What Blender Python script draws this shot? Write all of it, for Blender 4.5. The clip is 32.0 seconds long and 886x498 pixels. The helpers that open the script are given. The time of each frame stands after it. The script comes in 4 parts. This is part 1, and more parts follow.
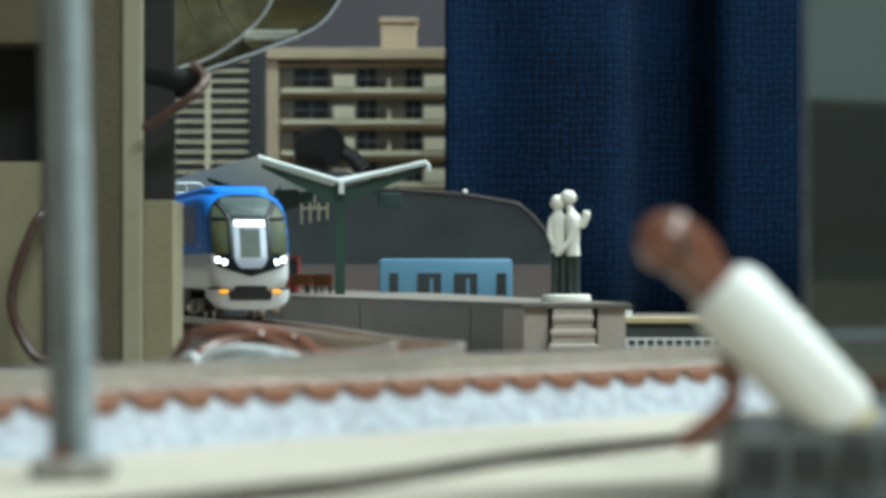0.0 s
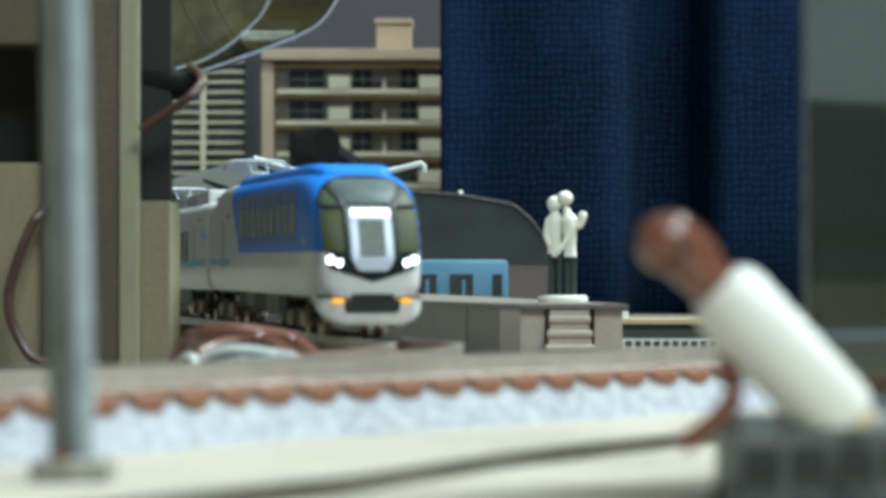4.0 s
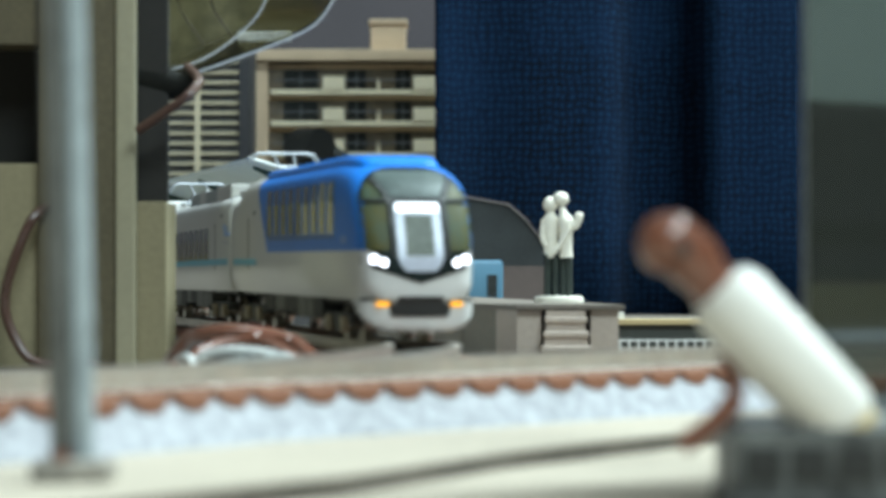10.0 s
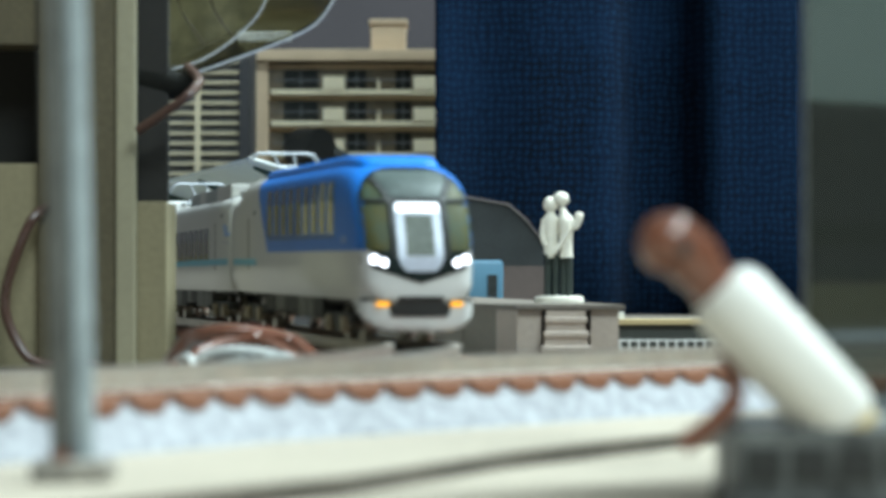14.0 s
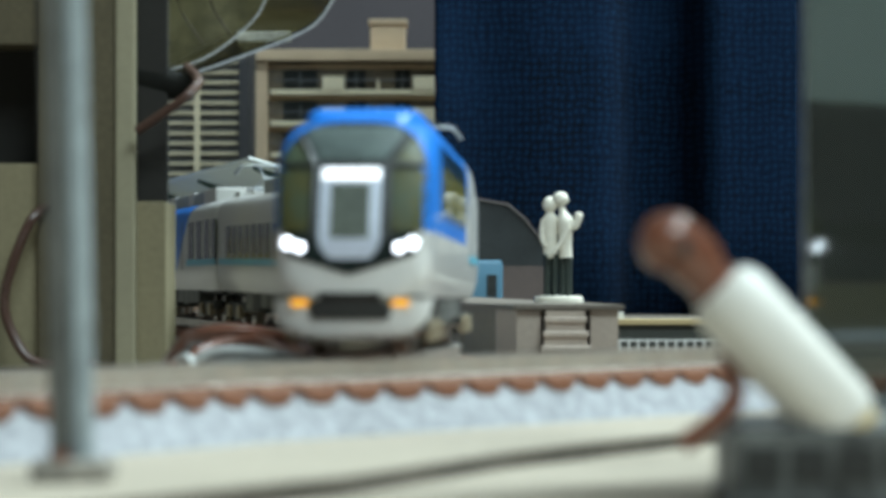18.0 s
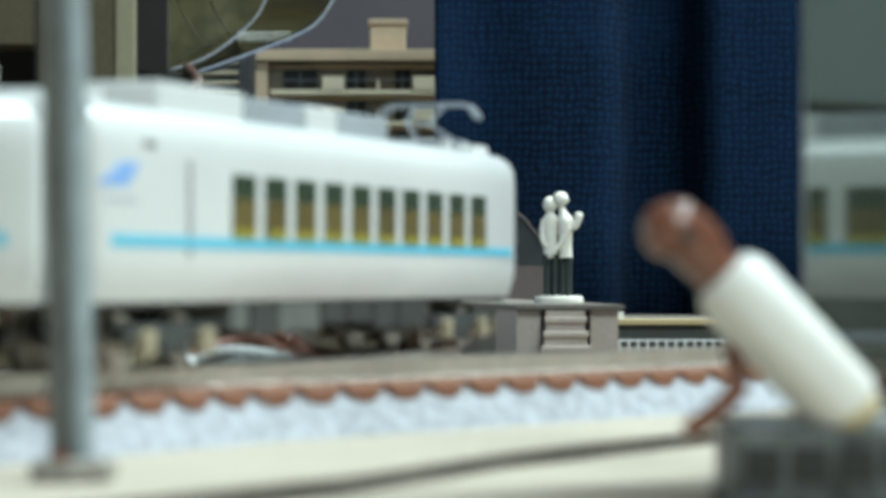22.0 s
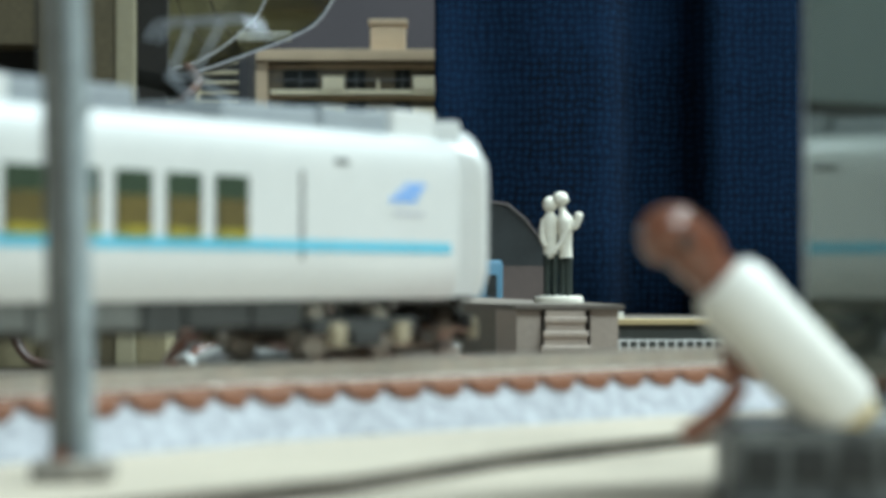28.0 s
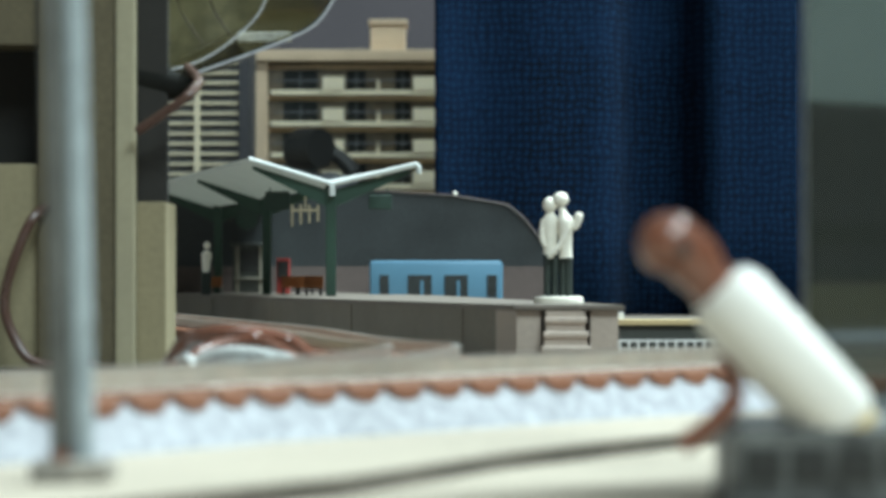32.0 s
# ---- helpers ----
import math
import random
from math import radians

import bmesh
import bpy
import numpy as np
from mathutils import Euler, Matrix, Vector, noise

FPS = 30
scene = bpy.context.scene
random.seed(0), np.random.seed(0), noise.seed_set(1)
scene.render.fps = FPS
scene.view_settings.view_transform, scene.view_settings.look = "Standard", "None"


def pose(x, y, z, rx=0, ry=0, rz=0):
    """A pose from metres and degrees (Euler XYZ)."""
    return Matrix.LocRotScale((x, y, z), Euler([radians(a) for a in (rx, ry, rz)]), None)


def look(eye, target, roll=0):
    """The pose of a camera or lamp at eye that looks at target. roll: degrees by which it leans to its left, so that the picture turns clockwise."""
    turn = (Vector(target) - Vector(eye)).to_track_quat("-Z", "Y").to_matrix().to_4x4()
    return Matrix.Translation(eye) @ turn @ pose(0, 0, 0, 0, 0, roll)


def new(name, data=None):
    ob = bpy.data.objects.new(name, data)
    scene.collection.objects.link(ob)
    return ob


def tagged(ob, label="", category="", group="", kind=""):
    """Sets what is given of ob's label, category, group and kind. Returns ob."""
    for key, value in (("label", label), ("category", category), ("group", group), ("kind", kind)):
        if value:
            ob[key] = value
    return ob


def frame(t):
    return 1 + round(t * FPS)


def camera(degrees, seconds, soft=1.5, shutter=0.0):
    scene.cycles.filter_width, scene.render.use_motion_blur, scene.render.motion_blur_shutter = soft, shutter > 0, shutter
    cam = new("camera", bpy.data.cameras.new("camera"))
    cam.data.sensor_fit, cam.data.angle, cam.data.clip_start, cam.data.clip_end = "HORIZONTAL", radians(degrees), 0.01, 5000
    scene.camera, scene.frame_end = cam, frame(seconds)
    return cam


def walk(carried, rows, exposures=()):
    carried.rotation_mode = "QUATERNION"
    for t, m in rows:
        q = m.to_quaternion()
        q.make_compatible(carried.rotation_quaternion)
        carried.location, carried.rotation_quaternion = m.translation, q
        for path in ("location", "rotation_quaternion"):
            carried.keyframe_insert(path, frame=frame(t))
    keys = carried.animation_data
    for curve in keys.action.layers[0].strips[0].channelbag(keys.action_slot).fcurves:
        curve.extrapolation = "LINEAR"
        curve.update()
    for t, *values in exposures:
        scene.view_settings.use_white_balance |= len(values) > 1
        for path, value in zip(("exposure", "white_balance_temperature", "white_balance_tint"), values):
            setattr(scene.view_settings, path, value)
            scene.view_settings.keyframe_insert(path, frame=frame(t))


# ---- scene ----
MM = 0.001
cam = camera(17.146, 32.0, soft=3.5)
cam.data.dof.use_dof = True
cam.data.dof.focus_distance = 0.8
cam.data.dof.aperture_fstop = 49.7
EYE_Z = 14.5  # mm above the baseboard


def eye_row(t, dx, dz, yaw, pitch):
    """Camera slid dx, dz mm and turned yaw, pitch (degrees) from its usual stand."""
    return (t, pose(dx * MM, 0, (EYE_Z + dz) * MM, 90.6153 + pitch, 0, yaw))


walk(cam, [
    eye_row(0.0, 1.08, 0, 0.246, -0.031),
    eye_row(1.0, 0.95, 0, 0.215, -0.031),
    eye_row(2.0, 0.65, 0, 0.148, -0.012),
    eye_row(4.0, 0.60, 0, 0.138, -0.012),
    eye_row(6.5, 0.60, 0, 0.138, -0.012),
    eye_row(7.0, 0.00, 0, 0.005, 0.000),
    eye_row(8.0, 0.00, 0, 0.007, -0.012),
    eye_row(8.5, -0.05, 0, -0.010, 0.025),
    eye_row(9.0, 0.00, 0, -0.005, 0.002),
    eye_row(10.0, 0.00, 0, 0.007, 0.000),
    eye_row(12.0, 0.05, 0, 0.022, 0.000),
    eye_row(14.0, 0.00, 0, 0.010, 0.000),
    eye_row(17.0, 0.00, 0, 0.000, 0.000),
    eye_row(24.0, 0.00, 0, 0.000, 0.000),
    eye_row(29.0, 0.00, 0, 0.000, 0.000),
    eye_row(32.0, 0.00, 0, 0.002, 0.007),
], exposures=[(0.0, 0.04), (2.0, 0.13), (3.5, 0.15), (6.0, 0.19), (9.0, 0.24), (14.0, 0.22), (17.0, 0.22), (18.0, -0.12), (19.0, 0.05), (20.0, -0.04), (21.0, 0.08), (22.0, 0.06), (23.0, 0.06), (24.0, 0.04), (25.0, 0.20), (28.0, 0.0), (30.5, 0.08), (32.0, 0.26)])

# ---- light: one fluorescent ceiling lamp over the layout, added rear fill, dim room light ----
world = bpy.data.worlds.new("room_world")
scene.world = world
world.use_nodes = True
world.node_tree.nodes["Background"].inputs[0].default_value = (0.62, 0.72, 0.80, 1)
world.node_tree.nodes["Background"].inputs[1].default_value = 0.055


def lamp(name, loc, target, size, watts, colour):
    data = bpy.data.lights.new(name, "AREA")
    data.shape, data.size, data.size_y, data.energy, data.color = "RECTANGLE", size[0], size[1], watts, colour
    ob = new(name, data)
    ob.matrix_world = look(loc, target)
    return ob


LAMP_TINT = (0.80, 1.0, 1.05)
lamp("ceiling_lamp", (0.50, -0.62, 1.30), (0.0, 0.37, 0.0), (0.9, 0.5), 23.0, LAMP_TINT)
# unseen fill lamp added to brighten the far buildings
lamp("rear_fill_lamp", (0.75, 0.93, 1.40), (-0.05, 1.54, 0.05), (0.8, 0.4), 68.0, LAMP_TINT)


# ---- materials ----
def node(tree, kind, **inputs):
    n = tree.nodes.new(kind)
    for key, value in inputs.items():
        n.inputs[key.replace("_", " ")].default_value = value
    return n


def mat(name, colour, rough=0.5, metal=0.0, var=0.12, grain=900.0, bump=0.0, coat=0.0, spec=0.5, patch=60.0, emit=0.0, tint=None):
    m = bpy.data.materials.new(name)
    m.use_nodes = True
    tree = m.node_tree
    b = tree.nodes["Principled BSDF"]
    b.inputs["Roughness"].default_value = rough
    b.inputs["Metallic"].default_value = metal
    b.inputs["Specular IOR Level"].default_value = spec
    b.inputs["Coat Weight"].default_value = coat
    co = tree.nodes.new("ShaderNodeTexCoord")
    fine = node(tree, "ShaderNodeTexNoise", Scale=grain, Detail=4.0, Roughness=0.6)
    wide = node(tree, "ShaderNodeTexNoise", Scale=patch, Detail=3.0, Roughness=0.55)
    tree.links.new(co.outputs["Object"], fine.inputs["Vector"])
    tree.links.new(co.outputs["Object"], wide.inputs["Vector"])
    both = tree.nodes.new("ShaderNodeMath")
    both.operation = "ADD"
    tree.links.new(fine.outputs["Fac"], both.inputs[0])
    tree.links.new(wide.outputs["Fac"], both.inputs[1])
    ramp = tree.nodes.new("ShaderNodeMapRange")
    ramp.inputs["From Min"].default_value, ramp.inputs["From Max"].default_value = 0.7, 1.3
    tree.links.new(both.outputs[0], ramp.inputs["Value"])
    mix = tree.nodes.new("ShaderNodeMix")
    mix.data_type = "RGBA"
    dark = tint or [c * (1 - 2 * var) for c in colour]
    mix.inputs["A"].default_value = (*dark, 1)
    mix.inputs["B"].default_value = (*[min(1, c * (1 + var)) for c in colour], 1)
    tree.links.new(ramp.outputs[0], mix.inputs["Factor"])
    tree.links.new(mix.outputs["Result"], b.inputs["Base Color"])
    if bump:
        bn = node(tree, "ShaderNodeBump", Strength=bump, Distance=0.0004)
        tree.links.new(fine.outputs["Fac"], bn.inputs["Height"])
        tree.links.new(bn.outputs["Normal"], b.inputs["Normal"])
    if emit:
        b.inputs["Emission Color"].default_value = (*colour, 1)
        b.inputs["Emission Strength"].default_value = emit
    return m


def glass(name, colour, rough=0.03, ior=1.45):
    m = bpy.data.materials.new(name)
    m.use_nodes = True
    b = m.node_tree.nodes["Principled BSDF"]
    b.inputs["Base Color"].default_value = (*colour, 1)
    b.inputs["Roughness"].default_value = rough
    b.inputs["IOR"].default_value = ior
    b.inputs["Transmission Weight"].default_value = 1.0
    return m


WHITE = mat("white_train_paint", (0.66, 0.655, 0.635), 0.3, var=0.02, coat=0.3)
BLUE = mat("blue_train_paint", (0.0, 0.175, 0.66), 0.42, var=0.05, coat=0.05)
CYAN = mat("cyan_stripe_paint", (0.12, 0.50, 0.66), 0.3, var=0.04)
ROOF_GREY = mat("light_grey_roof_plastic", (0.30, 0.325, 0.345), 0.5, var=0.08)
UNDER = mat("dark_grey_underframe", (0.035, 0.037, 0.034), 0.6, var=0.2)
UNDER_MID = mat("grey_equipment_plastic", (0.12, 0.124, 0.112), 0.5, var=0.15)
BRASS = mat("tarnished_axle_bearing", (0.42, 0.35, 0.235), 0.45, metal=0.2, var=0.2)
STEEL = mat("nickel_silver_rail", (0.66, 0.62, 0.55), 0.3, metal=0.75, var=0.12)
SILVER = mat("silver_door_frame", (0.52, 0.54, 0.58), 0.45, metal=0.3, var=0.05)
SCREEN_PANE = mat("olive_tinted_windscreen_pane", (0.040, 0.062, 0.045), 0.5, var=0.3, patch=190.0, spec=0.12, tint=(0.085, 0.072, 0.02))
PANTO = mat("dull_metal_pantograph", (0.36, 0.38, 0.41), 0.4, metal=0.5, var=0.1)
SCREEN_TOP = mat("grey_teal_upper_pane", (0.085, 0.11, 0.105), 0.45, var=0.2, patch=150.0, spec=0.2)
DOORFRAME = mat("grey_door_frame", (0.36, 0.37, 0.40), 0.4, metal=0.2, var=0.08)
DARKGLASS = mat("dark_window_glass", (0.042, 0.066, 0.036), 0.14, var=0.1, coat=1.0)
SCREEN = mat("dark_green_windscreen", (0.014, 0.022, 0.021), 0.5, var=0.25, patch=170.0, spec=0.12)
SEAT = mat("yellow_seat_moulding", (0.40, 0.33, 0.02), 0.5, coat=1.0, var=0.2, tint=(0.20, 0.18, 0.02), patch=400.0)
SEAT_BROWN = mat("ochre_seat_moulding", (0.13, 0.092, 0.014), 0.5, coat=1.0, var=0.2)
BLACK = mat("black_plastic", (0.022, 0.023, 0.022), 0.5, var=0.1)
DOORLINE = mat("door_recess_grey", (0.10, 0.10, 0.10), 0.5, var=0.05)
LOGO_BLUE = mat("pale_blue_print", (0.22, 0.42, 0.80), 0.4, var=0.03)
LOGO_GREY = mat("pale_grey_print", (0.45, 0.45, 0.50), 0.4, var=0.03)
HEADLAMP = mat("white_led_headlamp", (0.80, 0.88, 1.0), 0.3, emit=6.0)
# no lamp itself: weak emission added for LED light showing in the frame
DOORGLOW = mat("grey_door_frame_with_glow", (0.42, 0.47, 0.55), 0.35, var=0.08, emit=0.22)
DOORPANE = mat("grey_green_door_pane", (0.10, 0.115, 0.095), 0.4, var=0.2, patch=190.0, spec=0.2)
DOORLAMP = mat("white_led_strip", (0.90, 0.95, 1.0), 0.3, emit=1.5)
AMBER = mat("amber_lamp", (1.0, 0.42, 0.02), 0.3, emit=1.0)
SLEEPER = mat("brown_sleeper_plastic", (0.20, 0.075, 0.035), 0.55, var=0.12, bump=0.2)
BALLAST = mat("pale_grey_ballast", (0.365, 0.368, 0.39), 0.8, var=0.2, grain=900.0, patch=480.0, bump=0.9)
BOARD = mat("cream_plywood_board", (0.45, 0.385, 0.30), 0.55, var=0.1, grain=500.0, patch=18.0, bump=0.1)
MAT = mat("dark_taupe_layout_mat", (0.15, 0.125, 0.10), 0.85, var=0.2, grain=700.0, patch=25.0, bump=0.3)
BOARD_EDGE = mat("dark_board_edge", (0.12, 0.10, 0.08), 0.7, var=0.2)
PLATFORM = mat("taupe_platform_plastic", (0.195, 0.168, 0.128), 0.6, var=0.12, patch=40.0, bump=0.15)
# taupe lightened in its colour for the lamp on the platform's end
PLATFORM_END = mat("lightened_taupe_platform_end", (0.44, 0.36, 0.30), 0.6, var=0.07, bump=0.15)
# wall behind the balconies: tan darkened in its colour for recess shade
APT_WALL = mat("brown_shaded_recess_wall", (0.20, 0.17, 0.13), 0.7, var=0.25, patch=120.0)
SLATE = mat("dark_slate_post", (0.05, 0.05, 0.056), 0.7, var=0.1)
PLATFORM_TOP = mat("taupe_platform_paving", (0.17, 0.142, 0.116), 0.6, var=0.07, bump=0.15)
GREEN = mat("dark_green_column_paint", (0.015, 0.045, 0.028), 0.5, var=0.1)
CANOPY = mat("pale_grey_canopy_roof", (0.62, 0.64, 0.62), 0.45, var=0.06)
tree = CANOPY.node_tree
thin = node(tree, "ShaderNodeBsdfTranslucent", Color=(0.72, 0.73, 0.66, 1))
both = node(tree, "ShaderNodeMixShader", Fac=0.2)
tree.links.new(tree.nodes["Principled BSDF"].outputs[0], both.inputs[1])
tree.links.new(thin.outputs[0], both.inputs[2])
tree.links.new(both.outputs[0], tree.nodes["Material Output"].inputs["Surface"])
FIGURE = mat("unpainted_white_figure", (0.78, 0.74, 0.64), 0.6, var=0.05)
FIGURE_DARK = mat("dark_figure_trousers", (0.02, 0.03, 0.025), 0.6, var=0.1)
BEIGE = mat("beige_card_wall", (0.27, 0.227, 0.132), 0.7, var=0.10, patch=25.0, bump=0.1)
BEIGE_BROWN = mat("darker_brown_wall", (0.115, 0.092, 0.05), 0.7, var=0.16, patch=25.0, bump=0.1)
BEIGE_PALE = mat("pale_grey_corner_strip", (0.33, 0.295, 0.195), 0.6, var=0.05)
UMBER = mat("dark_umber_and_recess_shade", (0.015, 0.013, 0.010), 0.75, var=0.15)
WIRE = mat("brown_wire_sleeve", (0.19, 0.065, 0.035), 0.35, var=0.1, coat=0.5)
WIRE_DARK = mat("dark_brown_wire_sleeve", (0.085, 0.042, 0.03), 0.4, var=0.12)
MATTE = mat("matte_black_plastic", (0.012, 0.012, 0.010), 0.9, spec=0.15)
WIRE_WHITE = mat("white_wire_sleeve", (0.70, 0.70, 0.68), 0.4, var=0.05)
TUBE = mat("white_plastic_tube", (0.78, 0.75, 0.69), 0.4, var=0.04)
POLE = mat("grey_mast_metal", (0.46, 0.47, 0.47), 0.36, metal=0.8, var=0.18, patch=160.0)
MAST_DARK = mat("dark_grey_mast_metal", (0.12, 0.12, 0.11), 0.5, var=0.2, patch=120.0)
MAST_PALE = mat("pale_blue_grey_tube", (0.35, 0.40, 0.42), 0.5, var=0.16, patch=160.0)
MAST_BASE = mat("dusty_brown_grey_plate", (0.33, 0.30, 0.26), 0.7, var=0.3, patch=260.0)
FACADE = mat("tan_building_plastic", (0.62, 0.47, 0.32), 0.6, var=0.05)
FACADE_PALE = mat("cream_balcony_plastic", (0.78, 0.69, 0.50), 0.6, var=0.05)
FACADE_GREY = mat("grey_tower_wall", (0.15, 0.16, 0.18), 0.6, var=0.08)
WINDOW_FAR = mat("dark_building_window", (0.035, 0.04, 0.04), 0.2, var=0.2)
BACKDROP = mat("dark_plum_wall", (0.050, 0.042, 0.047), 0.8, var=0.08, grain=300.0, patch=9.0)
SMOKE = mat("smoked_plastic_cover", (0.032, 0.036, 0.037), 0.35, var=0.22, patch=40.0, spec=0.35)
SMOKE_BROWN = mat("brown_base_strip", (0.085, 0.062, 0.055), 0.6, var=0.1)
SKYBLUE = mat("light_blue_railcar_paint", (0.085, 0.195, 0.28), 0.35, var=0.04)
PAPER = mat("pale_teal_paper", (0.30, 0.33, 0.32), 0.5, var=0.5, patch=150.0)
AMBERGLASS = glass("clear_amber_plastic", (0.42, 0.38, 0.21), 0.08)
AMBER_DARK = mat("brown_translucent_plastic", (0.115, 0.104, 0.056), 0.22, var=0.34, patch=75.0, grain=160.0, coat=0.6)
TAB = mat("frosted_pale_plastic", (0.42, 0.42, 0.36), 0.35, var=0.25, patch=120.0)
LIP = mat("dark_brown_clear_plastic", (0.05, 0.042, 0.02), 0.2, var=0.3, patch=120.0, coat=0.6)
BLOCK = mat("mottled_grey_black_plastic", (0.115, 0.12, 0.115), 0.45, var=0.5, grain=500.0, patch=160.0)
OCHRE = mat("pine_edge_strip", (0.55, 0.42, 0.22), 0.6, var=0.1)


# ---- mesh helpers (millimetres in, metres out) ----
def box(bm, x0, x1, y0, y1, z0, z1, bev=0.0):
    vs = [bm.verts.new((x * MM, y * MM, z * MM)) for x in (x0, x1) for y in (y0, y1) for z in (z0, z1)]
    for f in ((0, 1, 3, 2), (4, 6, 7, 5), (0, 4, 5, 1), (2, 3, 7, 6), (0, 2, 6, 4), (1, 5, 7, 3)):
        bm.faces.new([vs[i] for i in f])
    if bev:
        es = list({e for v in vs for e in v.link_edges})
        bmesh.ops.bevel(bm, geom=es, offset=bev * MM, segments=2, profile=0.6, affect="EDGES")
    return bm


def prism(bm, poly, z0, z1):
    """A flat polygon (x, y in mm) raised from z0 to z1."""
    lo = [bm.verts.new((x * MM, y * MM, z0 * MM)) for x, y in poly]
    hi = [bm.verts.new((x * MM, y * MM, z1 * MM)) for x, y in poly]
    bm.faces.new(lo[::-1])
    bm.faces.new(hi)
    for i in range(len(poly)):
        j = (i + 1) % len(poly)
        bm.faces.new((lo[i], lo[j], hi[j], hi[i]))
    return bm


def loft(bm, rings, caps=True):
    rows = [[bm.verts.new(tuple(c * MM for c in p)) for p in ring] for ring in rings]
    n = len(rows[0])
    for a, b in zip(rows, rows[1:]):
        for i in range(n):
            j = (i + 1) % n
            bm.faces.new((a[i], a[j], b[j], b[i]))
    if caps:
        bm.faces.new(rows[0][::-1])
        bm.faces.new(rows[-1])
    return bm


def tube(bm, pts, radius, sides=8):
    """A round tube of mm radius along points in mm; radius may be a list."""
    pts = [Vector(p) for p in pts]
    rs = radius if isinstance(radius, (list, tuple)) else [radius] * len(pts)
    rings, up = [], Vector((0.13, 0.21, 0.97))
    for i, p in enumerate(pts):
        d = (pts[min(i + 1, len(pts) - 1)] - pts[max(i - 1, 0)]).normalized()
        a = d.cross(up)
        if a.length < 1e-3:
            a = d.cross(Vector((1, 0, 0)))
        a.normalize()
        b = a.cross(d)
        rings.append([p + (a * math.cos(k * math.tau / sides) + b * math.sin(k * math.tau / sides)) * rs[i] for k in range(sides)])
    return loft(bm, rings)


def smooth_path(pts, steps=5):
    """Catmull-Rom through points."""
    pts = [Vector(p) for p in pts]
    out = []
    for i in range(len(pts) - 1):
        p0, p1, p2, p3 = pts[max(i - 1, 0)], pts[i], pts[i + 1], pts[min(i + 2, len(pts) - 1)]
        for k in range(steps):
            t = k / steps
            out.append(0.5 * (2 * p1 + (p2 - p0) * t + (2 * p0 - 5 * p1 + 4 * p2 - p3) * t * t + (3 * p1 - p0 - 3 * p2 + p3) * t ** 3))
    out.append(pts[-1])
    return out


def ball(bm, c, r, squash=(1, 1, 1), seg=12):
    m = Matrix.Translation([v * MM for v in c]) @ Matrix.Diagonal((*[s * r * MM for s in squash], 1))
    bmesh.ops.create_uvsphere(bm, u_segments=seg, v_segments=max(6, seg // 2), radius=1.0, matrix=m)
    return bm


def part(name, bm, material, parent=None, label="", smooth=False, loc=None):
    me = bpy.data.meshes.new(name)
    bmesh.ops.recalc_face_normals(bm, faces=bm.faces)
    bm.to_mesh(me)
    bm.free()
    me.materials.append(material)
    if smooth:
        for p in me.polygons:
            p.use_smooth = True
        me.set_sharp_from_angle(angle=radians(38))
    ob = new(name, me)
    if loc is not None:
        ob.location = [v * MM for v in loc]
    if parent is not None:
        ob.parent = parent
    if label:
        tagged(ob, label)
    return ob


def thing(name, label, category, loc=(0, 0, 0), group="", kind="", rz=0.0):
    ob = new(name)
    ob.empty_display_size = 0.005
    ob.matrix_basis = pose(loc[0] * MM, loc[1] * MM, loc[2] * MM, 0, 0, rz)
    return tagged(ob, label, category, group, kind)


B = bmesh.new

# ---- the plan: a curved track and a straight branch that joins it; heading a in degrees, 0 is straight at the camera ----
RAIL_Z = 5.6
CAR_Z = 6.8  # datum of the car bodies
GROUND = -2.0  # board top; the front board lies lower
FRONT = -3.6
RADIUS, APEX, A_START = 254.7, (-2.73, 418.1), 11.95


def on_track(s, side=0.0):
    """Place (mm) and heading (degrees) s mm past the start of the bend; side: mm outwards."""
    a = radians(A_START) - max(s, 0.0) / RADIUS
    x = APEX[0] - RADIUS * (1 - math.cos(a))
    y = APEX[1] + RADIUS * math.sin(a)
    if s < 0:
        x, y = x + math.sin(a) * s, y - math.cos(a) * s
    return x + side * math.cos(a), y + side * math.sin(a), math.degrees(a)


def dip(s):
    """The main track sags a little, mm, where the straight meets the bend."""
    return -0.8 * math.exp(-((s + 18.0) / 60.0) ** 2)


def on_branch(s, side=0.0):
    """The branch that meets the bend on its tangent; s mm back from the meeting point is negative."""
    a = radians(-37.56)
    x, y = -41.2 + math.sin(a) * s, 289.7 - math.cos(a) * s
    return x + side * math.cos(a), y + side * math.sin(a), math.degrees(a)


# ---- setting: board, curtain, backdrop, room ----
# the railway board ends in a low edge along the branch; the board in front lies lower
EDGE = [(-190, -98), (-50, 174.7), (-21.0, 226.7), (-8.7, 246.2), (6.3, 283.6), (25.2, 316.9), (70, 390), (290, 731), (1600, 780)]
ground = part("ground", prism(B(), EDGE + [(1600, 2390), (-1600, 2390), (-1600, -98)], -14, GROUND), MAT)
tagged(ground, "dark taupe layout mat under the model railway", "board", "", "structure")
strip = EDGE[1:8]
ob = part("board_strip", prism(B(), strip + [(x - 38, y + 19.5) for x, y in strip[::-1]], GROUND - 0.5, GROUND + 0.04), BOARD)
tagged(ob, "cream plywood border of the railway baseboard", "board", "", "structure")
# the edge's shade is put in as a dark face colour
ob = part("board_edge", prism(B(), EDGE + [(x + 0.25, y - 0.25) for x, y in EDGE[::-1]], -14, GROUND - 0.1), BOARD_EDGE)
tagged(ob, "cut edge of the railway baseboard, coloured dark for its shade", "board", "", "structure")
